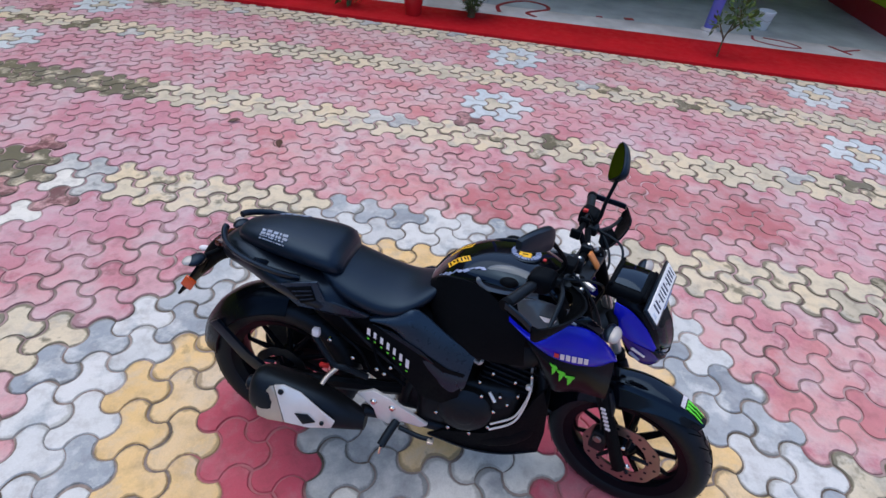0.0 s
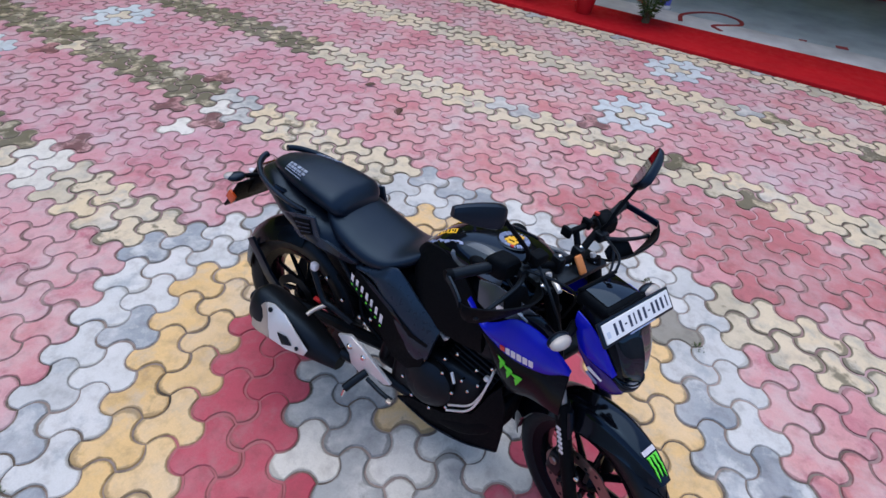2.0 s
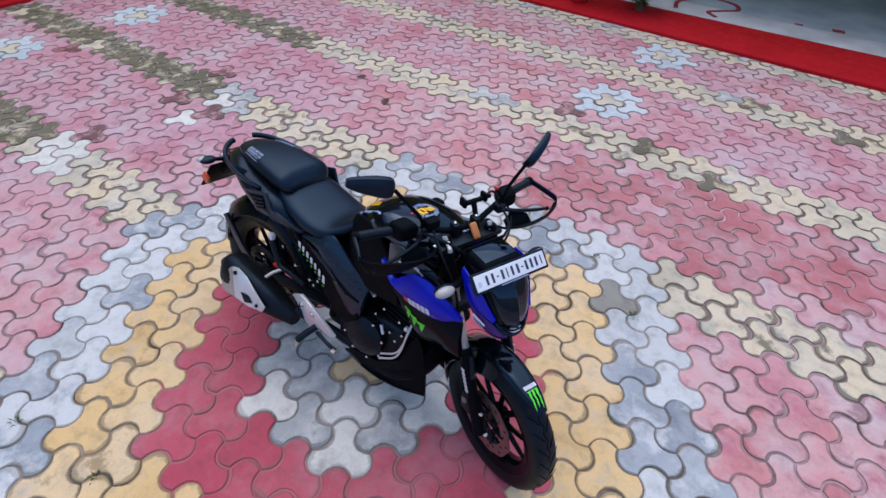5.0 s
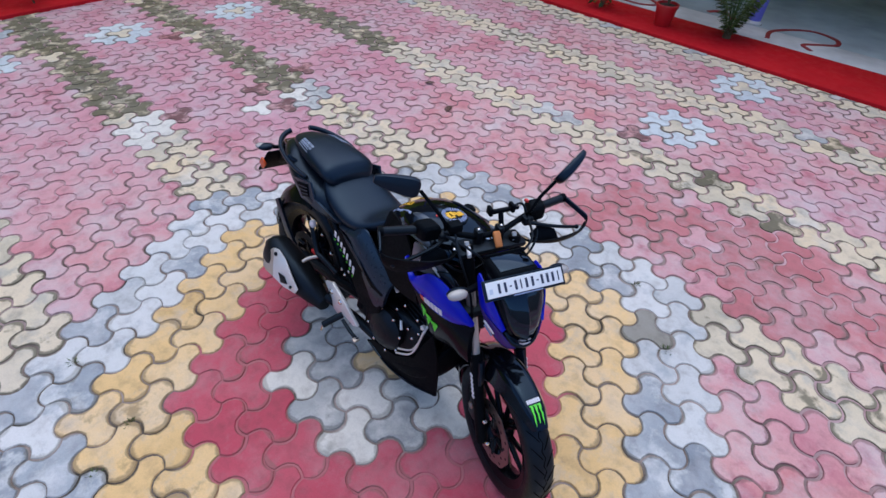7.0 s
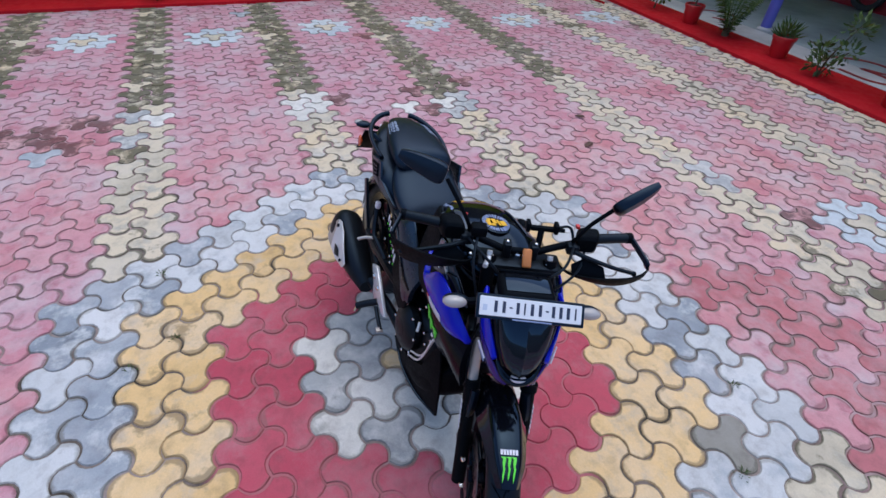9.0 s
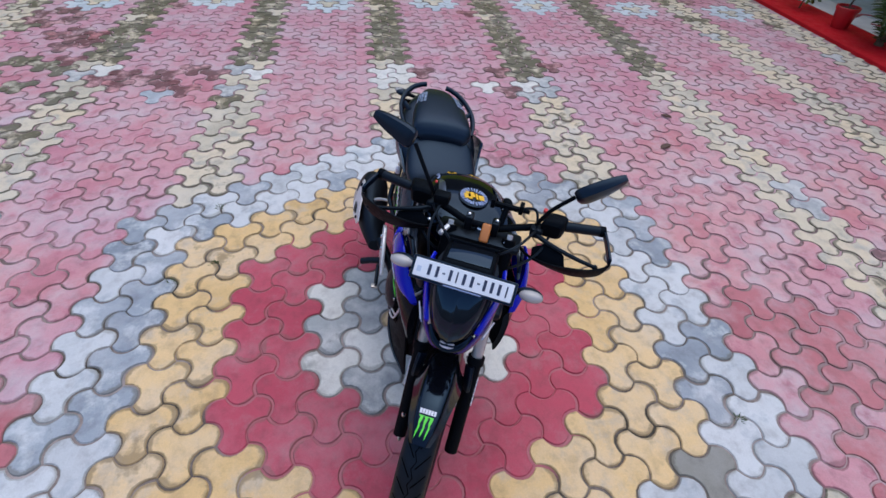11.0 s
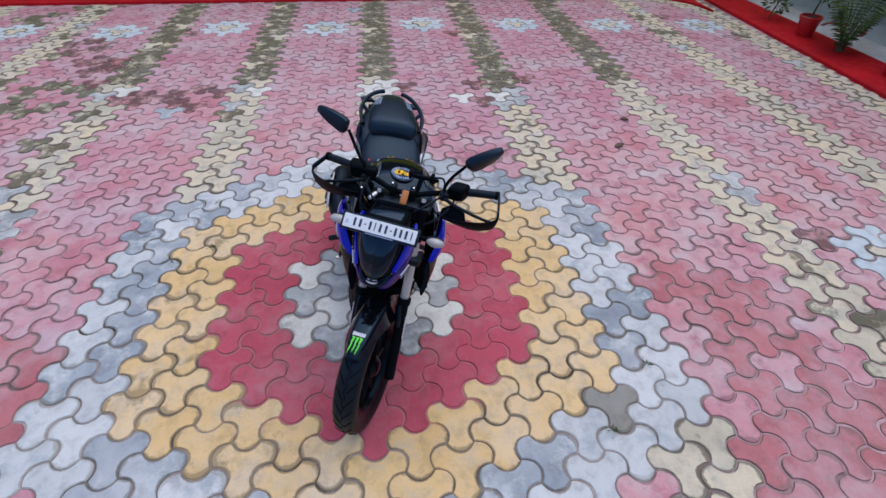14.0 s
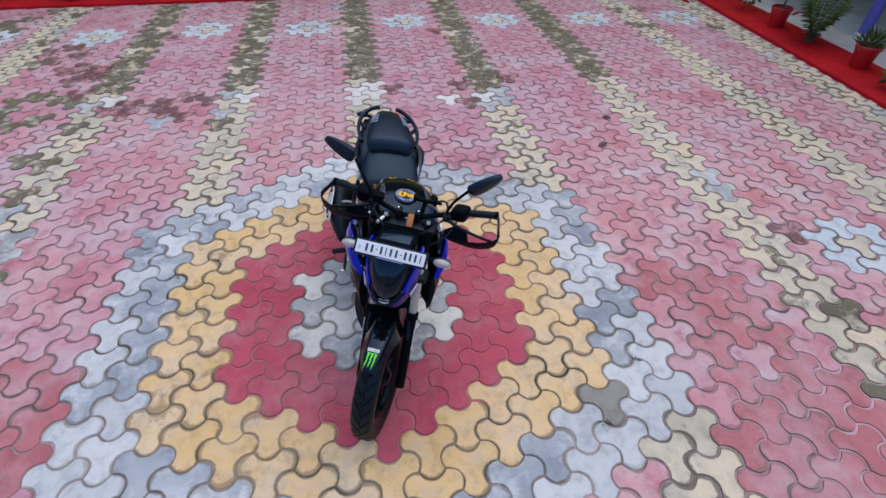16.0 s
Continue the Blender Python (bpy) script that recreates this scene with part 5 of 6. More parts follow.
def on_shell(top, low, u, t, bulge, lift=0.003):
    """A point on such a panel's outer face, u along it and t down it."""
    a, b = smooth_path(top, 4), smooth_path(low, 4)
    i = min(len(a) - 2, int(u * (len(a) - 1)))
    f = u * (len(a) - 1) - i
    return a[i].lerp(a[i + 1], f).lerp(b[i].lerp(b[i + 1], f), t) + Vector((0, -bulge * math.sin(math.pi * min(1, max(0, t))) ** 0.8 - lift, 0))


both("knee_panel", lambda: shell(KNEE_TOP, KNEE_LOW, 0.03, 0.010), matte_black, "matte black knee panel", parent=tank)
both("tank_shoulder", lambda: shell([(0.028, -0.116, 0.944), (0.065, -0.100, 0.974), (0.11, -0.098, 0.986), (0.16, -0.102, 0.985), (0.215, -0.112, 0.976)], [(0.030, -0.132, 0.928), (0.055, -0.142, 0.912), (0.10, -0.154, 0.916), (0.16, -0.166, 0.926), (0.225, -0.172, 0.934)], 0.014, 0.009), tank_grey, "glossy dark grey tank shoulder", parent=tank)
# black ball instead of a hollow, coloured as the scoop's shade
both("tank_scoop", lambda: ball((0.130, -0.147, 0.957), (0.030, 0.020, 0.016), 18), matte_black, "black ball giving the dark of the scoop in the tank's shoulder", parent=tank)
# grey base on the wings paints in the sky gleams of their gloss
both("tank_wing", lambda: plate([(0.16, -0.176, 0.925), (0.22, -0.19, 0.945), (0.29, -0.205, 0.945), (0.39, -0.205, 0.918), (0.45, -0.195, 0.875), (0.40, -0.21, 0.875), (0.32, -0.225, 0.895), (0.24, -0.222, 0.862), (0.18, -0.200, 0.868)], 0.014, 0.005), tank_grey, parent=tank, tuck=TUCK)
both("wing_edge", lambda: plate([(0.285, -0.2185, 0.932), (0.345, -0.2225, 0.908), (0.343, -0.2245, 0.900), (0.28, -0.2215, 0.922)], 0.006, 0.001), alloy, "bright wing edge", parent=tank, tuck=TUCK)
both("wing_mark", lambda: plate([(0.235, -0.217, 0.905), (0.285, -0.226, 0.906), (0.280, -0.228, 0.896), (0.252, -0.226, 0.894)], 0.006, 0.0), decal_white, "small white mark on the wing", parent=tank, tuck=TUCK)
both("shroud_insert", lambda: plate([(0.325, -0.226, 0.918), (0.372, -0.214, 0.936), (0.432, -0.198, 0.888), (0.412, -0.212, 0.876)], 0.012, 0.003), gloss_black, parent=tank, tuck=TUCK)
CAP = Matrix.Translation((0.172, 0, 0.985))
cap = part("fuel_cap", lathe([(0, -0.006), (0.054, -0.006), (0.054, 0.003), (0.050, 0.006), (0, 0.007)], 36, "Z"), gloss_black, tank, "round black fuel cap with a pale mottled ring and yellow emblem", CAP)
ring = bmesh.new()
mark = random.Random(11)
for k in range(26):
    a, da, r0 = 2 * math.pi * k / 26, mark.uniform(0.10, 0.21), mark.uniform(0.028, 0.036)
    pts = [(r * math.cos(a + s), r * math.sin(a + s), 0.0082) for r, s in ((r0, 0), (0.0495, 0), (0.0495, da), (r0, da))]
    joined(ring, plate(pts, 0.003, 0.0))
part("ring_decal", ring, decal_pale, cap, "broken pale blue ring", CAP)
emblem = bmesh.new()
for x0, x1, y0, y1 in ((-0.012, 0.016, -0.036, -0.020), (0.006, 0.018, -0.020, -0.006), (-0.022, 0.006, -0.012, 0.004), (-0.014, 0.018, 0.006, 0.014), (-0.008, 0.020, 0.016, 0.036), (-0.024, -0.012, -0.028, -0.014)):
    box(x0, x1, y0, y1, 0.0085, 0.0115, 0.001, 1, emblem)
part("emblem", emblem, decal_yellow, cap, "yellow emblem", CAP)
for sgn in (-1, 1):
    glyphs, strokes = bmesh.new(), bmesh.new()
    for x0, x1, y0, y1, sl in ((-0.078, -0.046, 0.026, 0.056, 0.010), (-0.044, -0.010, 0.030, 0.060, 0.010)):
        joined(glyphs, tank_patch(x0, x1, sgn * y0, sgn * y1, sl))
        for k in range(3):
            xa = x0 + 0.006 + k * 0.010
            joined(strokes, tank_patch(xa, xa + 0.004, sgn * (y0 + 0.007), sgn * (y1 - 0.004 - 0.006 * (k % 2)), sl * 0.7, 2, 2, 0.0042))
    part("tank_decal", glyphs, decal_yellow, tank, "yellow tank decal")
    part("decal_stroke", strokes, gloss_black, tank)
    trim_bits = bmesh.new()
    for k in range(9):
        x = -0.112 + k * 0.018
        y = float(np.interp(x, [-0.112, -0.05, 0.06], [0.055, 0.088, 0.104]))
        joined(trim_bits, tank_patch(x, x + 0.014 + 0.003 * (k % 2), sgn * y, sgn * (y + 0.004 + 0.003 * (k % 3)), 0.008))
    part("tank_decal", trim_bits, decal_pale, tank, "pale blue tank decal")
SHROUD_TOP = [(0.150, -0.192, 0.862), (0.225, -0.230, 0.838), (0.27, -0.244, 0.868), (0.317, -0.246, 0.908), (0.385, -0.238, 0.90), (0.45, -0.214, 0.848), (0.499, -0.180, 0.784)]
SHROUD_LOW = [(0.152, -0.192, 0.856), (0.230, -0.232, 0.815), (0.278, -0.235, 0.785), (0.34, -0.238, 0.770), (0.405, -0.234, 0.768), (0.455, -0.216, 0.768), (0.499, -0.180, 0.774)]
FOOT_TOP = [(0.215, -0.224, 0.818), (0.245, -0.228, 0.806), (0.285, -0.231, 0.780), (0.34, -0.234, 0.768), (0.405, -0.230, 0.766), (0.453, -0.210, 0.766), (0.497, -0.180, 0.772)]
FOOT_LOW = [(0.24, -0.205, 0.775), (0.268, -0.196, 0.715), (0.300, -0.188, 0.648), (0.348, -0.182, 0.597), (0.415, -0.174, 0.606), (0.470, -0.172, 0.602), (0.513, -0.162, 0.590)]


def flake(u, t, outline, rise=0.003):
    """A thin sticker on the lower shroud, its outline given round a corner at u, t."""
    return plate([on_shell(FOOT_TOP, FOOT_LOW, u + du, t + dt, 0.014, rise) for du, dt in outline], 0.003, 0)


CLAW = [(-0.034, -0.035), (0.040, -0.035), (0.052, 0.0), (0.026, 0.035), (0.028, 0.09), (0.034, 0.125), (0.012, 0.245), (0.004, 0.13), (-0.002, 0.09), (0.006, 0.035), (-0.018, 0.005)]
for sgn in (-1, 1):
    f = Matrix.Identity(4) if sgn < 0 else TUCK @ FLIP
    sh = part("tank_shroud", shell(SHROUD_TOP, SHROUD_LOW), blue_body, bike, "metallic blue tank shroud", f)
    part("lower_shroud", shell(FOOT_TOP, FOOT_LOW, 0.022, 0.014), shade_black, sh, "black lower shroud", f)
    part("shroud_duct", plate([(0.507, -0.163, 0.594), (0.488, -0.176, 0.768), (0.44, -0.125, 0.80), (0.43, -0.105, 0.71), (0.462, -0.130, 0.64)], 0.008, 0.002), matte_black, sh, "black inner face of the shroud", f)
    part("decal_block", plate([on_shell(SHROUD_TOP, SHROUD_LOW, u, t, 0.016) for u, t in ((0.405, 0.70), (0.445, 0.70), (0.445, 0.86), (0.405, 0.86))], 0.003, 0), decal_red, sh, "small red decal block", f)
    for k in range(5):
        u = 0.456 + k * 0.046
        part("decal_bar", plate([on_shell(SHROUD_TOP, SHROUD_LOW, u + du, t, 0.016) for du, t in ((0, 0.70), (0.034, 0.70), (0.034, 0.88), (0, 0.88))], 0.003, 0), decal_white, sh, "white decal bar", f)
    for k in range(3):
        part("claw_stroke", flake(0.40 + k * 0.078, 0.20 + 0.075 * k, CLAW), decal_green, sh, "bright green claw stroke", f)

# front end, turned with the bars
def fork_x(z):
    return 0.37 + (1.0 - z) * math.tan(RAKE)


def ribbon(pts, half_wide, half_tall):
    """A flat upright strap along a path, with softened edges."""
    rings = []
    for p in smooth_path(pts, 4):
        rings.append([(p.x, p.y + a * half_wide, p.z + b * half_tall) for a, b in ((1, 0.8), (0.6, 1), (-0.6, 1), (-1, 0.8), (-1, -0.8), (-0.6, -1), (0.6, -1), (1, -0.8))])
    return skin(rings)


def sheet(top, low, thick=0.007, bulge=0.006):
    """A thin moulded blade between an upper and a lower edge, swelling forward."""
    rings = []
    for a, b in zip(smooth_path(top, 4), smooth_path(low, 4)):
        face = [a.lerp(b, k / 4) + Vector((bulge * math.sin(math.pi * k / 4), 0, 0)) for k in range(5)]
        rings.append(face + [q - Vector((thick, 0, 0)) for q in face[::-1]])
    return skin(rings)


GUARDS = {
    -1: ([(0.348, -0.404, 1.026), (0.375, -0.388, 1.024), (0.412, -0.35, 1.030), (0.436, -0.30, 1.030), (0.445, -0.24, 1.024), (0.42, -0.17, 1.005), (0.37, -0.13, 0.997)],
         [(0.354, -0.404, 1.005), (0.356, -0.388, 0.965), (0.365, -0.35, 0.942), (0.385, -0.29, 0.944), (0.40, -0.23, 0.960), (0.395, -0.17, 0.978), (0.362, -0.13, 0.985)]),
    1: ([(0.384, -0.406, 1.026), (0.402, -0.39, 1.012), (0.422, -0.35, 1.004), (0.426, -0.30, 0.995), (0.415, -0.235, 0.980), (0.39, -0.165, 0.973), (0.36, -0.125, 0.985)],
        [(0.380, -0.406, 1.000), (0.378, -0.392, 0.962), (0.380, -0.355, 0.940), (0.383, -0.30, 0.932), (0.380, -0.235, 0.938), (0.372, -0.165, 0.955), (0.355, -0.125, 0.974)]),
}
for sgn in (-1, 1):
    y = sgn * 0.096
    leg = part("fork_leg", tube([(fork_x(0.27) , y, 0.27), (fork_x(0.40), y, 0.40), (fork_x(0.60), y, 0.60)], 0.0235, 16, 3), matte_black, bike, "black fork leg with a row of white bars", TURN)
    part("fork_shroud", tube([(fork_x(0.85), y, 0.85), (fork_x(1.0), y, 1.0)], 0.0225, 16, 1), matte_black, leg, "", TURN)
    part("fork_tube", tube([(fork_x(0.59), y, 0.59), (fork_x(0.86), y, 0.86)], 0.0195, 16, 1), fork_steel, leg, "bright steel fork tube", TURN)
    part("dust_seal", tube([(fork_x(0.595), y, 0.595), (fork_x(0.62), y, 0.62)], 0.029, 16, 1), matte_black, leg, "", TURN)
    part("fork_cap", tube([(fork_x(1.0), y, 1.0), (fork_x(1.012), y, 1.012)], 0.009, 8, 1), alloy, leg, "", TURN)
    for k in range(6):
        z = 0.455 + k * 0.0165
        part("decal_bar", box(fork_x(z) - 0.009, fork_x(z) + 0.009, min(y + sgn * 0.0222, y + sgn * 0.0262), max(y + sgn * 0.0222, y + sgn * 0.0262), z, z + 0.011, 0.001, 1), decal_white, leg, "white decal bar", TURN)
part("lower_clamp", box(fork_x(0.78) - 0.045, fork_x(0.78) + 0.035, -0.135, 0.135, 0.765, 0.80, 0.012), dark_metal, bike, "", TURN)
top_clamp = part("top_clamp", box(0.315, 0.405, -0.135, 0.135, 0.965, 0.99, 0.012), dark_metal, bike, "", TURN)
part("key_lock", disc_y((0, 0, 0), 0.02, 0.02, 16), chrome, top_clamp, "", TURN @ Matrix.Translation((0.345, 0, 0.995)) @ Matrix.Rotation(radians(90), 4, "X"))
part("brake_caliper", box(0.575, 0.635, -0.105, -0.06, 0.30, 0.40, 0.012), dark_metal, bike, "black brake caliper", TURN)
part("caliper_piston", disc_y((0.60, -0.108, 0.37), 0.016, 0.01, 14), disc_steel, bike, "", TURN)
for z in (0.27, 0.36):
    bolt((fork_x(z) - 0.02, -0.135, z), bike, 0.009, 0.012)
FENDER_SHAPE = [(0.0, 0.0), (0.28, -0.0005), (0.48, -0.002), (0.60, -0.007), (0.71, -0.022), (0.85, -0.045), (1.0, -0.066)]


def ridged_fender(cx, cz, r, a0, a1, hw, thick=0.005, steps=28):
    """A front mudguard with a flat crown between steep flanks, pointed at both ends."""
    rings = []
    for i in range(steps + 1):
        t = i / steps
        a = radians(a0 + (a1 - a0) * t)
        wide = hw * min(1.0, 0.42 + 4.0 * t, 0.62 + 1.5 * t, 0.45 + 2.4 * (1 - t))
        deep = min(1.0, 0.35 + 2.6 * t, 0.35 + 2.6 * (1 - t)) * (1.0 + 0.35 * math.exp(-((t - 0.42) / 0.13) ** 2))
        half = [(u * wide, r + d * deep) for u, d in FENDER_SHAPE]
        outer = [(-y, rr) for y, rr in half[::-1]] + half[1:]
        inner = [(y * 0.94, rr - thick) for y, rr in outer[::-1]]
        rings.append([(cx + rr * math.cos(a), y, cz + rr * math.sin(a)) for y, rr in outer + inner])
    return skin(rings)


FENDER_R = 0.340
fender = part("front_mudguard", ridged_fender(FRONT_AX, 0.296, FENDER_R, 55, 200, 0.077), gloss_black, bike, "gloss black front mudguard with decals", TURN)
both("mudguard_stay", lambda: tube([(0.575, -0.082, 0.60), (0.60, -0.088, 0.545), (0.605, -0.092, 0.48)], 0.012, 8, 3, 1.6), satin_black, matrix=TURN, parent=fender)


def on_fender(ang, y, lift=0.003):
    return (FRONT_AX + (FENDER_R + lift) * math.cos(radians(ang)), y, 0.296 + (FENDER_R + lift) * math.sin(radians(ang)))


def strip_on_fender(a0, a1, y0, y1):
    return plate([on_fender(a0, y0), on_fender(a1, y0), on_fender(a1, y1), on_fender(a0, y1)], 0.003, 0.0)


for k in range(6):
    part("decal_bar", strip_on_fender(72.6, 70.2, -0.026 + k * 0.0088, -0.0190 + k * 0.0088), decal_white, fender, "white decal bar", TURN)
for k in range(3):
    y = -0.022 + k * 0.0155
    part("claw_stroke", plate([on_fender(a, y + dy) for a, dy in ((69.3, -0.003), (69.3, 0.012), (67.5, 0.011), (65, 0.007), (64, 0.009), (60, 0.004), (57.6 + 1.2 * (k % 2), 0.0005), (61, 0.000), (63.5, 0.003), (66.5, 0.001), (68.2, 0.003))], 0.003, 0), decal_green, fender, "bright green claw stroke", TURN)

# headlamp, meter, number plate
def mask(rows, crease=0.0):
    """A headlamp shell through (height, front, back, half width) rows: two flat front faces that meet in a soft crease."""
    rings = []
    for z, xf, xb, hw in rows:
        front = [(0.0, crease), (0.10, 0.0), (0.45, -0.004), (0.75, -0.014), (0.90, -0.026), (0.98, -0.046)]
        half = [(xf + dx, u * hw) for u, dx in front] + [((xf + xb) / 2 - 0.015, hw), (xb, hw * 0.9)]
        rings.append([(x, y, z) for x, y in half] + [(x, -y, z) for x, y in half[:0:-1]])
    return skin(rings)


def smooth_rows(rows, steps=4):
    path, size = smooth_path([r[:3] for r in rows], steps), smooth_path([(r[3], 0, 0) for r in rows], steps)
    return [(p.x, p.y, p.z, q.x) for p, q in zip(path, size)]


lamp = part("headlamp", mask(smooth_rows([(0.728, 0.640, 0.60, 0.022), (0.745, 0.660, 0.585, 0.040), (0.785, 0.672, 0.565, 0.056), (0.825, 0.674, 0.545, 0.066), (0.87, 0.668, 0.525, 0.080), (0.92, 0.648, 0.51, 0.092), (0.965, 0.618, 0.50, 0.098), (0.99, 0.595, 0.49, 0.092)])), shade_black, bike, "black headlamp mask with blue cheeks", TURN)
part("visor", mask(smooth_rows([(0.812, 0.686, 0.655, 0.030), (0.822, 0.687, 0.650, 0.046), (0.86, 0.683, 0.645, 0.064), (0.91, 0.664, 0.625, 0.078), (0.955, 0.636, 0.60, 0.086), (0.982, 0.612, 0.58, 0.086)]), 0.004), visor_black, lamp, "gloss black visor with a centre crease", TURN)
part("lamp_chin", tube([(0.640, -0.062, 0.825), (0.672, -0.040, 0.795), (0.682, 0, 0.782), (0.672, 0.040, 0.795), (0.640, 0.062, 0.825)], 0.010, 10, 5), gloss_black, lamp, "", TURN)
part("lamp_eye", ball((0.678, 0, 0.800), (0.014, 0.024, 0.012)), decal_white, lamp, "small bright lamp lens", TURN)
part("lamp_brow", tube([(0.652, -0.058, 0.822), (0.684, -0.03, 0.812), (0.691, 0, 0.810), (0.684, 0.03, 0.812), (0.652, 0.058, 0.822)], 0.003, 6, 4), gloss_black, lamp, "", TURN)
both("cheek", lambda: shell([(0.500, -0.112, 0.985), (0.55, -0.115, 0.975), (0.605, -0.100, 0.925), (0.652, -0.078, 0.852)], [(0.505, -0.112, 0.945), (0.533, -0.117, 0.90), (0.575, -0.110, 0.868), (0.648, -0.080, 0.838)], 0.012, 0.005), blue_body, "metallic blue headlamp cheek", TURN, lamp)
both("cheek_lower", lambda: shell([(0.533, -0.116, 0.898), (0.575, -0.110, 0.866), (0.634, -0.089, 0.842), (0.668, -0.060, 0.800), (0.678, -0.036, 0.778)], [(0.560, -0.102, 0.845), (0.592, -0.093, 0.805), (0.624, -0.078, 0.772), (0.655, -0.054, 0.756), (0.674, -0.034, 0.764)], 0.012, 0.006), purple_body, "violet lower cheek", TURN, lamp)
both("cheek_line", lambda: plate([(0.590, -0.1175, 0.852), (0.632, -0.0985, 0.822), (0.629, -0.0985, 0.818), (0.586, -0.1175, 0.845)], 0.004, 0.0), decal_white, "", TURN, lamp)
both("cheek_mark", lambda: plate([(0.590, -0.1125, 0.830), (0.622, -0.0965, 0.800), (0.618, -0.0955, 0.793), (0.585, -0.1115, 0.822)], 0.004, 0.0), decal_pale, "", TURN, lamp)
meter = part("meter", box(0.455, 0.572, -0.080, 0.080, 0.965, 1.018, 0.018, 3), matte_black, bike, "flat black instrument panel", TURN)
part("meter_screen", box(0.472, 0.552, -0.064, 0.064, 1.015, 1.021, 0.002), visor_black, meter, "", TURN)
part("meter_hood", plate([(0.565, -0.08, 1.012), (0.565, 0.08, 1.012), (0.60, 0.08, 0.985), (0.60, -0.08, 0.985)], 0.01), matte_black, meter, "", TURN)
part("meter_visor", plate([(0.458, -0.080, 1.014), (0.458, 0.080, 1.014), (0.470, 0.076, 1.024), (0.470, -0.076, 1.024)], 0.008, 0.002), matte_black, meter, "", TURN)
TILTED = TURN @ Matrix.Translation((0.604, 0.0, 1.000)) @ Matrix.Rotation(radians(-1.2), 4, "X") @ Matrix.Rotation(radians(-44), 4, "Y")
plate_frame = part("number_plate", box(-0.006, 0.005, -0.152, 0.152, -0.034, 0.034, 0.004), satin_black, bike, "white front number plate with dark bars in a black frame", TILTED)
part("plate_face", box(0.003, 0.0075, -0.143, 0.143, -0.0255, 0.0265, 0.0015, 1), plate_white, plate_frame, "", TILTED)
for k, u in enumerate((0.157, 0.236, 0.371, 0.438, 0.511, 0.590, 0.719, 0.792, 0.865, 0.938)):
    y, w = -0.143 + 0.286 * u, 0.004 if k in (3, 9) else 0.0085
    part("plate_bar", box(0.0072, 0.0088, y - w / 2, y + w / 2, -0.0145, 0.0165, 0.0), plate_ink, plate_frame, "", TILTED)
for u in (0.303, 0.657):
    part("plate_dash", box(0.0072, 0.0088, -0.147 + 0.286 * u, -0.139 + 0.286 * u, -0.001, 0.003, 0.0), plate_ink, plate_frame, "", TILTED)
part("plate_mark", box(0.0072, 0.0084, -0.134, -0.122, -0.012, 0.004, 0.0), plate_tint, plate_frame, "faint blue mark", TILTED)
part("plate_foot_line", box(0.004, 0.0065, -0.05, 0.06, -0.0322, -0.0285, 0.0), decal_pale, plate_frame, "", TILTED)
for sgn in (-1, 1):
    ind = part("front_indicator", tube([(0.495, sgn * 0.095, 0.925), (0.515, sgn * 0.14, 0.935), (0.525, sgn * 0.170, 0.940)], (0.016, 0.013), 10, 3, 0.8), matte_black, bike, "black stalk indicator with a clear lens", TURN)
    part("lamp_housing", ball((0.522, sgn * 0.196, 0.940), (0.020, 0.040, 0.019), 18), satin_black, ind, "", TURN)
    part("lens", ball((0.533, sgn * 0.200, 0.942), (0.021, 0.037, 0.018), 18), clear_lens, ind, "clear lens", TURN)

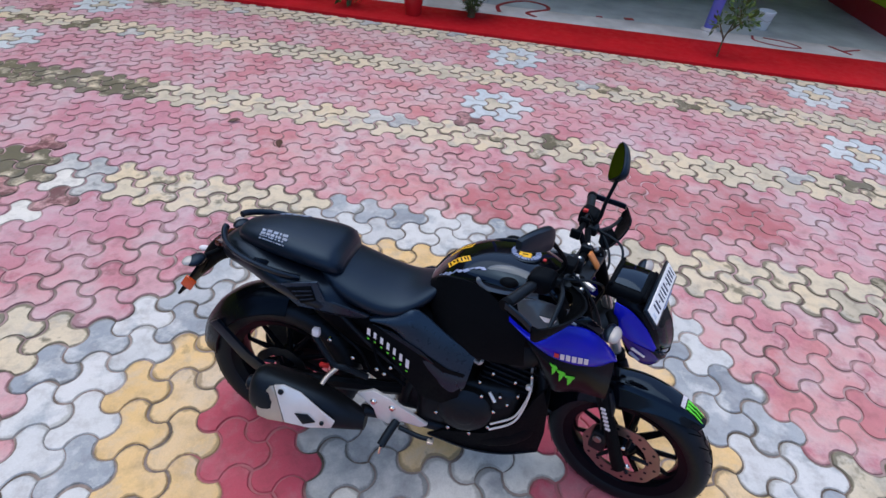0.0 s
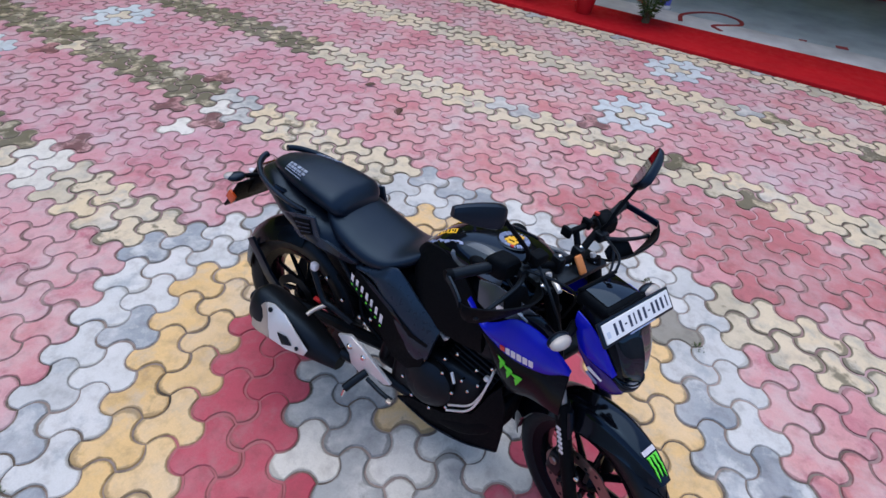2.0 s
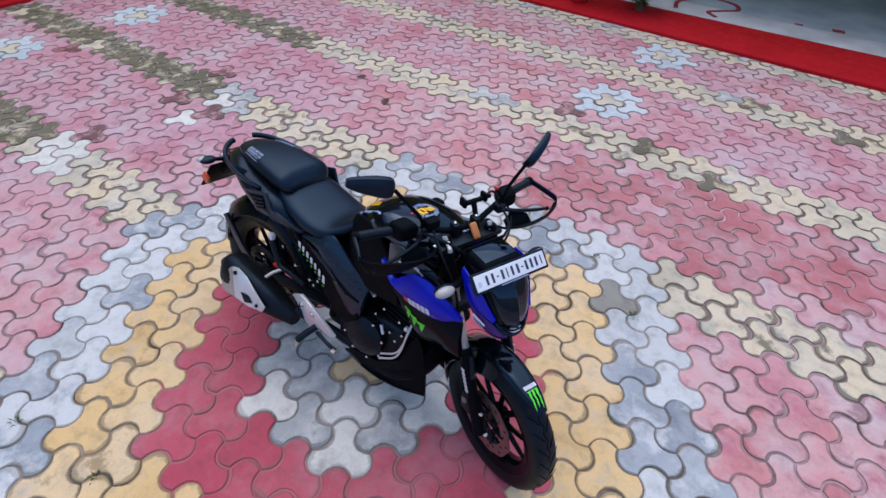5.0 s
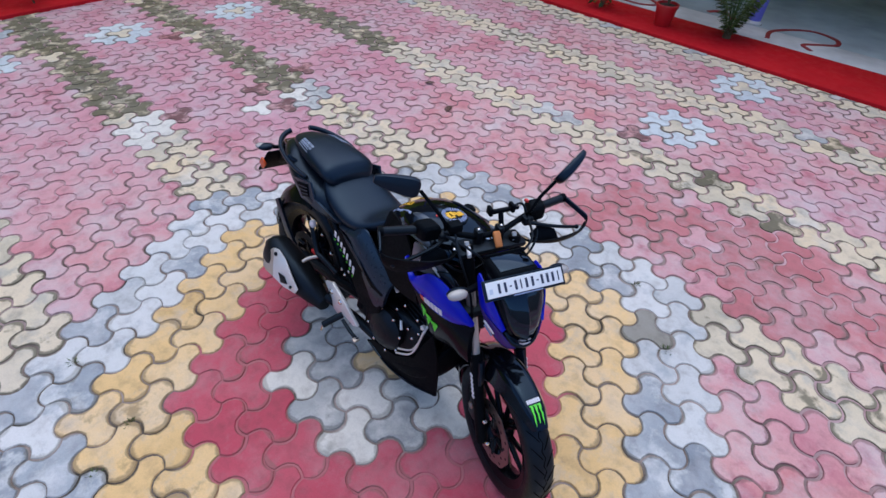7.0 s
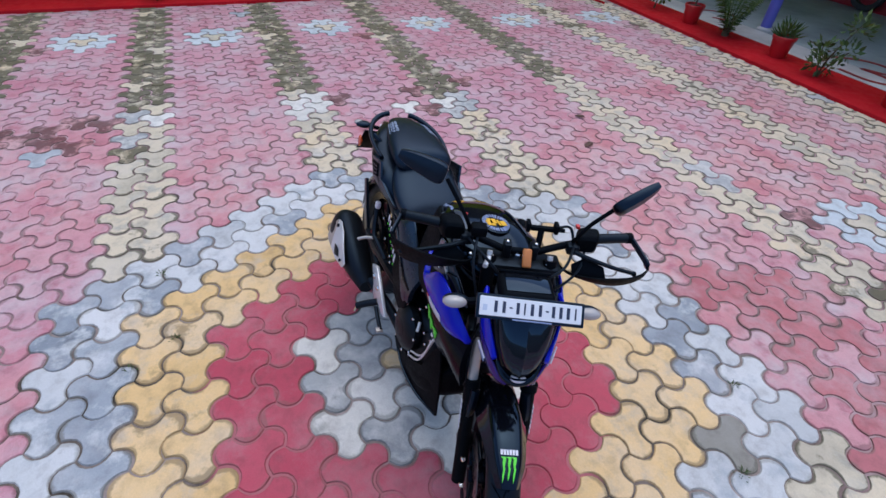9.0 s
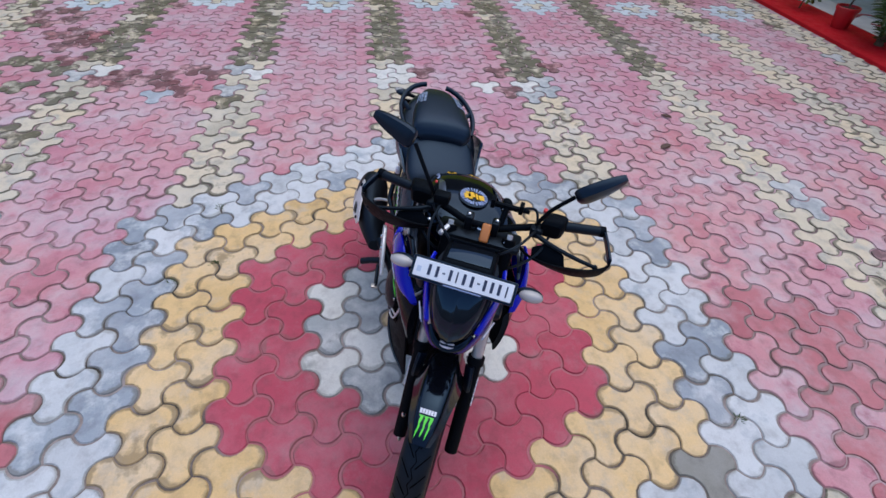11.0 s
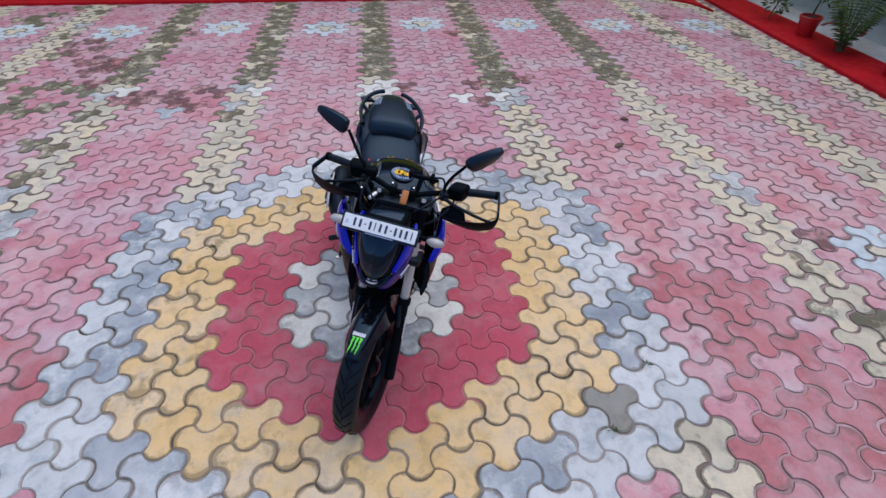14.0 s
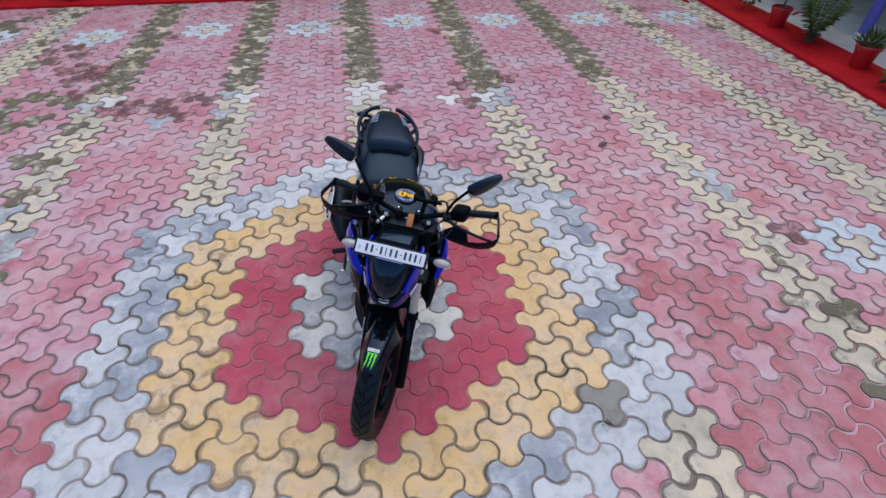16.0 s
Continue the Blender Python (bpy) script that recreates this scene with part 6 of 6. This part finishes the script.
# bars, controls, mirrors, guards
LOWER = Matrix.Translation((0, 0, -0.012))
bars = part("handlebar", tube([(0.258, -0.365, 1.05), (0.285, -0.25, 1.052), (0.325, -0.12, 1.035), (0.345, -0.05, 1.022), (0.347, 0, 1.02), (0.345, 0.05, 1.022), (0.325, 0.12, 1.035), (0.285, 0.25, 1.052), (0.258, 0.365, 1.05)], 0.0115, 12, 5), matte_black, bike, "matte black handlebar", TURN @ LOWER)
both("bar_clamp", lambda: box(0.328, 0.366, -0.055, -0.03, 0.985, 1.04, 0.006), dark_metal, "", TURN, bars)
for sgn in (-1, 1):
    f = TURN if sgn < 0 else TURN @ FLIP
    part("grip", tube([(0.256, -0.365, 1.05), (0.282, -0.255, 1.052)], 0.0165, 14, 1), rubber, bars, "black rubber grip", f @ LOWER)
    part("bar_end", tube([(0.253, -0.382, 1.05), (0.256, -0.364, 1.05)], 0.018, 14, 1), matte_black, bars, "", f @ LOWER)
    part("switchgear", body([(0.262, 0.032, 1.03, 1.075, -0.225), (0.275, 0.036, 1.02, 1.085, -0.225), (0.315, 0.036, 1.02, 1.085, -0.215), (0.33, 0.03, 1.03, 1.075, -0.21)], 20, 4.0), matte_black, bars, "", f @ LOWER)
    part("lever_mount", box(0.31, 0.345, -0.19, -0.15, 1.02, 1.055, 0.008), dark_metal, bars, "", f @ LOWER)
    part("lever", tube([(0.335, -0.165, 1.035), (0.365, -0.22, 1.03), (0.375, -0.30, 1.012), (0.378, -0.365, 1.0)], (0.008, 0.006), 8, 4), dark_metal, bars, "black lever", f @ LOWER)
    part("lever_ball", ball((0.378, -0.37, 0.999), (0.009, 0.009, 0.009), 10), dark_metal, bars, "", f @ LOWER)
    fore = 0.345 if sgn < 0 else 0.380
    guard = part("hand_guard", ribbon([(0.256, -0.380, 1.040), (0.30, -0.390, 1.034), (fore - 0.012, -0.400, 1.028), (fore, -0.403, 1.022)], 0.0045, 0.0105), satin_black, bars, "black bar-type hand guard", f)
    part("guard_blade", sheet(*GUARDS[sgn]), matte_black, guard, "", f)
    part("guard_flap", plate([(0.384, -0.175, 0.955), (0.398, -0.285, 0.956), (0.372, -0.270, 0.996), (0.350, -0.210, 1.008), (0.358, -0.170, 0.985)], 0.007), matte_black, guard, "", f)
    end, mid, along, glass_to = ((0.302, -0.256, 1.210), (0.283, -0.323, 1.236), (-0.24, -0.93, 0.26), (-0.86, 0.27, -0.22)) if sgn < 0 else ((0.344, -0.244, 1.190), (0.322, -0.300, 1.230), (-0.21, -0.80, 0.54), (-0.72, 0.52, 0.46))
    mir = part("mirror", tube([(0.325, -0.165, 1.05), (0.338, -0.172, 1.08), (0.338, -0.195, 1.125), end], 0.0065, 8, 4), matte_black, bars, "black rear-view mirror on a thin stalk", f)
    # head tilted with its outer end higher, glass to the rear
    out_y = -Vector(along).normalized()
    fore = -Vector(glass_to)
    fore = (fore - out_y * fore.dot(out_y)).normalized()
    place = f @ Matrix.Translation(mid) @ Matrix((fore, out_y, fore.cross(out_y))).transposed().to_4x4()
    prof = [(-0.080, 0.008), (-0.072, 0.015), (-0.050, 0.026), (-0.018, 0.034), (0.024, 0.038), (0.048, 0.037), (0.062, 0.030), (0.069, 0.016)]
    if sgn < 0:
        prof = [(-0.082, 0.011), (-0.077, 0.015), (-0.050, 0.023), (-0.018, 0.029), (0.028, 0.034), (0.050, 0.034), (0.062, 0.029), (0.067, 0.020)]
    cup = []
    for yy, hh in prof:
        dp = 0.3 + (0.8 if sgn > 0 else 0.55) * hh / 0.037
        cup.append([(0.0, yy, -hh), (0.012 * dp, yy, -hh * 0.99), (0.024 * dp, yy, -hh * 0.84), (0.028 * dp, yy, -hh * 0.3), (0.028 * dp, yy, hh * 0.3), (0.024 * dp, yy, hh * 0.84), (0.012 * dp, yy, hh * 0.99), (0.0, yy, hh), (-0.004, yy, hh * 0.92), (-0.004, yy, -hh * 0.92)])
    part("mirror_shell", skin(cup), satin_black, mir, "", place)
    glass = bmesh.new()
    up = [(-0.0055, yy * 0.94, hh * 0.86) for yy, hh in prof]
    dn = [(-0.0055, yy * 0.94, -hh * 0.86) for yy, hh in prof]
    glass.faces.new([glass.verts.new(p) for p in up + dn[::-1]])
    part("mirror_pane", glass, mirror_glass, mir, "mirror glass", place)
part("brake_reservoir", box(0.325, 0.365, -0.165, -0.115, 1.055, 1.09, 0.008), matte_black, bars, "", TURN)
part("starter_switch", box(0.275, 0.285, -0.182, -0.174, 1.078, 1.085, 0.002), decal_red, bars, "red kill switch", TURN)
part("horn_button", box(0.275, 0.292, 0.175, 0.188, 1.075, 1.086, 0.003), decal_red, bars, "red button", TURN)
part("amber_reflector", box(-0.006, 0.006, -0.0145, 0.0145, -0.030, 0.030, 0.006, 3), amber_cap, bike, "amber oblong reflector", TURN @ Matrix.Translation((0.384, 0.018, 1.010)) @ Matrix.Rotation(radians(-42), 4, "Y"))
part("reflector_back", box(0.36, 0.40, 0.004, 0.040, 0.965, 0.99, 0.005), matte_black, bike, "", TURN)
mount = part("phone_mount", tube([(0.338, 0.055, 1.02), (0.318, 0.06, 1.05), (0.305, 0.062, 1.07)], 0.010, 10, 3), matte_black, bars, "black phone clamp on the bar", TURN)
part("clamp_back", box(0.298, 0.314, 0.015, 0.110, 1.066, 1.082, 0.004), matte_black, mount, "", TURN)
part("clamp_jaw", box(0.288, 0.322, 0.010, 0.024, 1.064, 1.096, 0.004), matte_black, mount, "", TURN)
part("clamp_jaw", box(0.288, 0.322, 0.100, 0.114, 1.064, 1.096, 0.004), matte_black, mount, "", TURN)
part("clamp_screw", tube([(0.306, 0.112, 1.074), (0.306, 0.135, 1.074)], 0.007, 8, 1), matte_black, mount, "", TURN)
CABLES = [
    [(0.335, -0.17, 1.035), (0.42, -0.12, 1.03), (0.45, -0.06, 0.97), (0.42, -0.04, 0.85)],
    [(0.335, 0.17, 1.035), (0.44, 0.12, 1.03), (0.46, 0.05, 0.97), (0.42, 0.03, 0.84)],
    [(0.30, -0.22, 1.03), (0.36, -0.20, 0.97), (0.40, -0.14, 0.92), (0.38, -0.06, 0.88)],
    [(0.30, 0.22, 1.03), (0.38, 0.19, 0.98), (0.42, 0.12, 0.93), (0.38, 0.05, 0.88)],
    [(0.345, -0.14, 1.06), (0.43, -0.15, 1.0), (0.49, -0.12, 0.86), (0.55, -0.12, 0.65), (0.60, -0.10, 0.42)],
    [(0.31, 0.09, 1.075), (0.30, 0.15, 1.085), (0.33, 0.17, 1.04)],
]
for pts in CABLES:
    part("cable", tube(pts, 0.0045, 6, 6), rubber, bars, "", TURN)
for p in ((0.37, -0.085, 0.995), (0.385, 0.085, 0.995), (0.35, -0.045, 1.043), (0.35, 0.045, 1.043), (0.40, -0.16, 1.02), (0.33, -0.15, 1.058)):
    part("bright_bolt", ball(p, (0.007, 0.007, 0.006), 10), chrome, bars, "", TURN)
part("clutch_bracket", tube([(0.39, -0.10, 1.005), (0.43, -0.115, 1.0)], 0.008, 8, 1), alloy, bars, "", TURN)


# ---- the pavers, the nearest as single pieces ----
pavement = new("pavement")
tagged(pavement, "worn interlocking three-lobed concrete pavers laid in coloured hexagons, stripes and flowers", "pavement", kind="structure")
pieces = {k: paver_mesh("paver_" + k) for k in NAMES}
for k in NAMES:
    pieces[k].materials.append(PAVER[k, False])
coords, faces, slots, dirty = [], [], [], []
n_out = len(OUTLINE)
for dv in range(-44, 29):
    for du in range(-60, 60):
        x, y = node_at(du, dv)
        if not (BACK_X - 0.05 < x < FRONT_X and LEFT_Y < y < RIGHT_Y + 0.30):
            continue
        k = paver_class(du, dv)
        z, tx, ty = min(0.003, abs(rng.gauss(0, 0.0016))), max(-0.012, min(0.012, rng.gauss(0, 0.006))), max(-0.012, min(0.012, rng.gauss(0, 0.006)))
        x, y = x + max(-0.003, min(0.003, rng.gauss(0, 0.0017))), y + max(-0.003, min(0.003, rng.gauss(0, 0.0017)))
        if hex_distance(du, dv) <= 9:
            ob = new("paver", pieces[k])
            ob.parent = pavement
            ob.location, ob.rotation_euler = (x, y, z), (tx, ty, rng.gauss(0, 0.008))
            continue
        base = len(coords)
        for ring, h in ((OUTLINE, -0.014), (INNER, 0.0), (MARGIN, 0.0)):
            coords += [(x + p.x, y + p.y, z + h + p.x * tx + p.y * ty) for p in ring]
        for b in (base, base + n_out):
            for i in range(n_out):
                j = (i + 1) % n_out
                faces.append((b + i, b + j, b + n_out + j, b + n_out + i))
        faces.append(tuple(range(base + 2 * n_out, base + 3 * n_out)))
        slots += [NAMES.index(k)] * (2 * n_out + 1)
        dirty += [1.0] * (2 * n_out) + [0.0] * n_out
field = bpy.data.meshes.new("paver_field")
field.from_pydata(coords, [], faces)
for k in NAMES:
    field.materials.append(PAVER[k, True])
field.polygons.foreach_set("material_index", slots)
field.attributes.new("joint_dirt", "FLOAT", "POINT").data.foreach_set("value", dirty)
ob = new("paver_field", field)
ob.parent = pavement
tagged(ob, "pink paver field with tan stripes and pale blue flowers", kind="stuff")
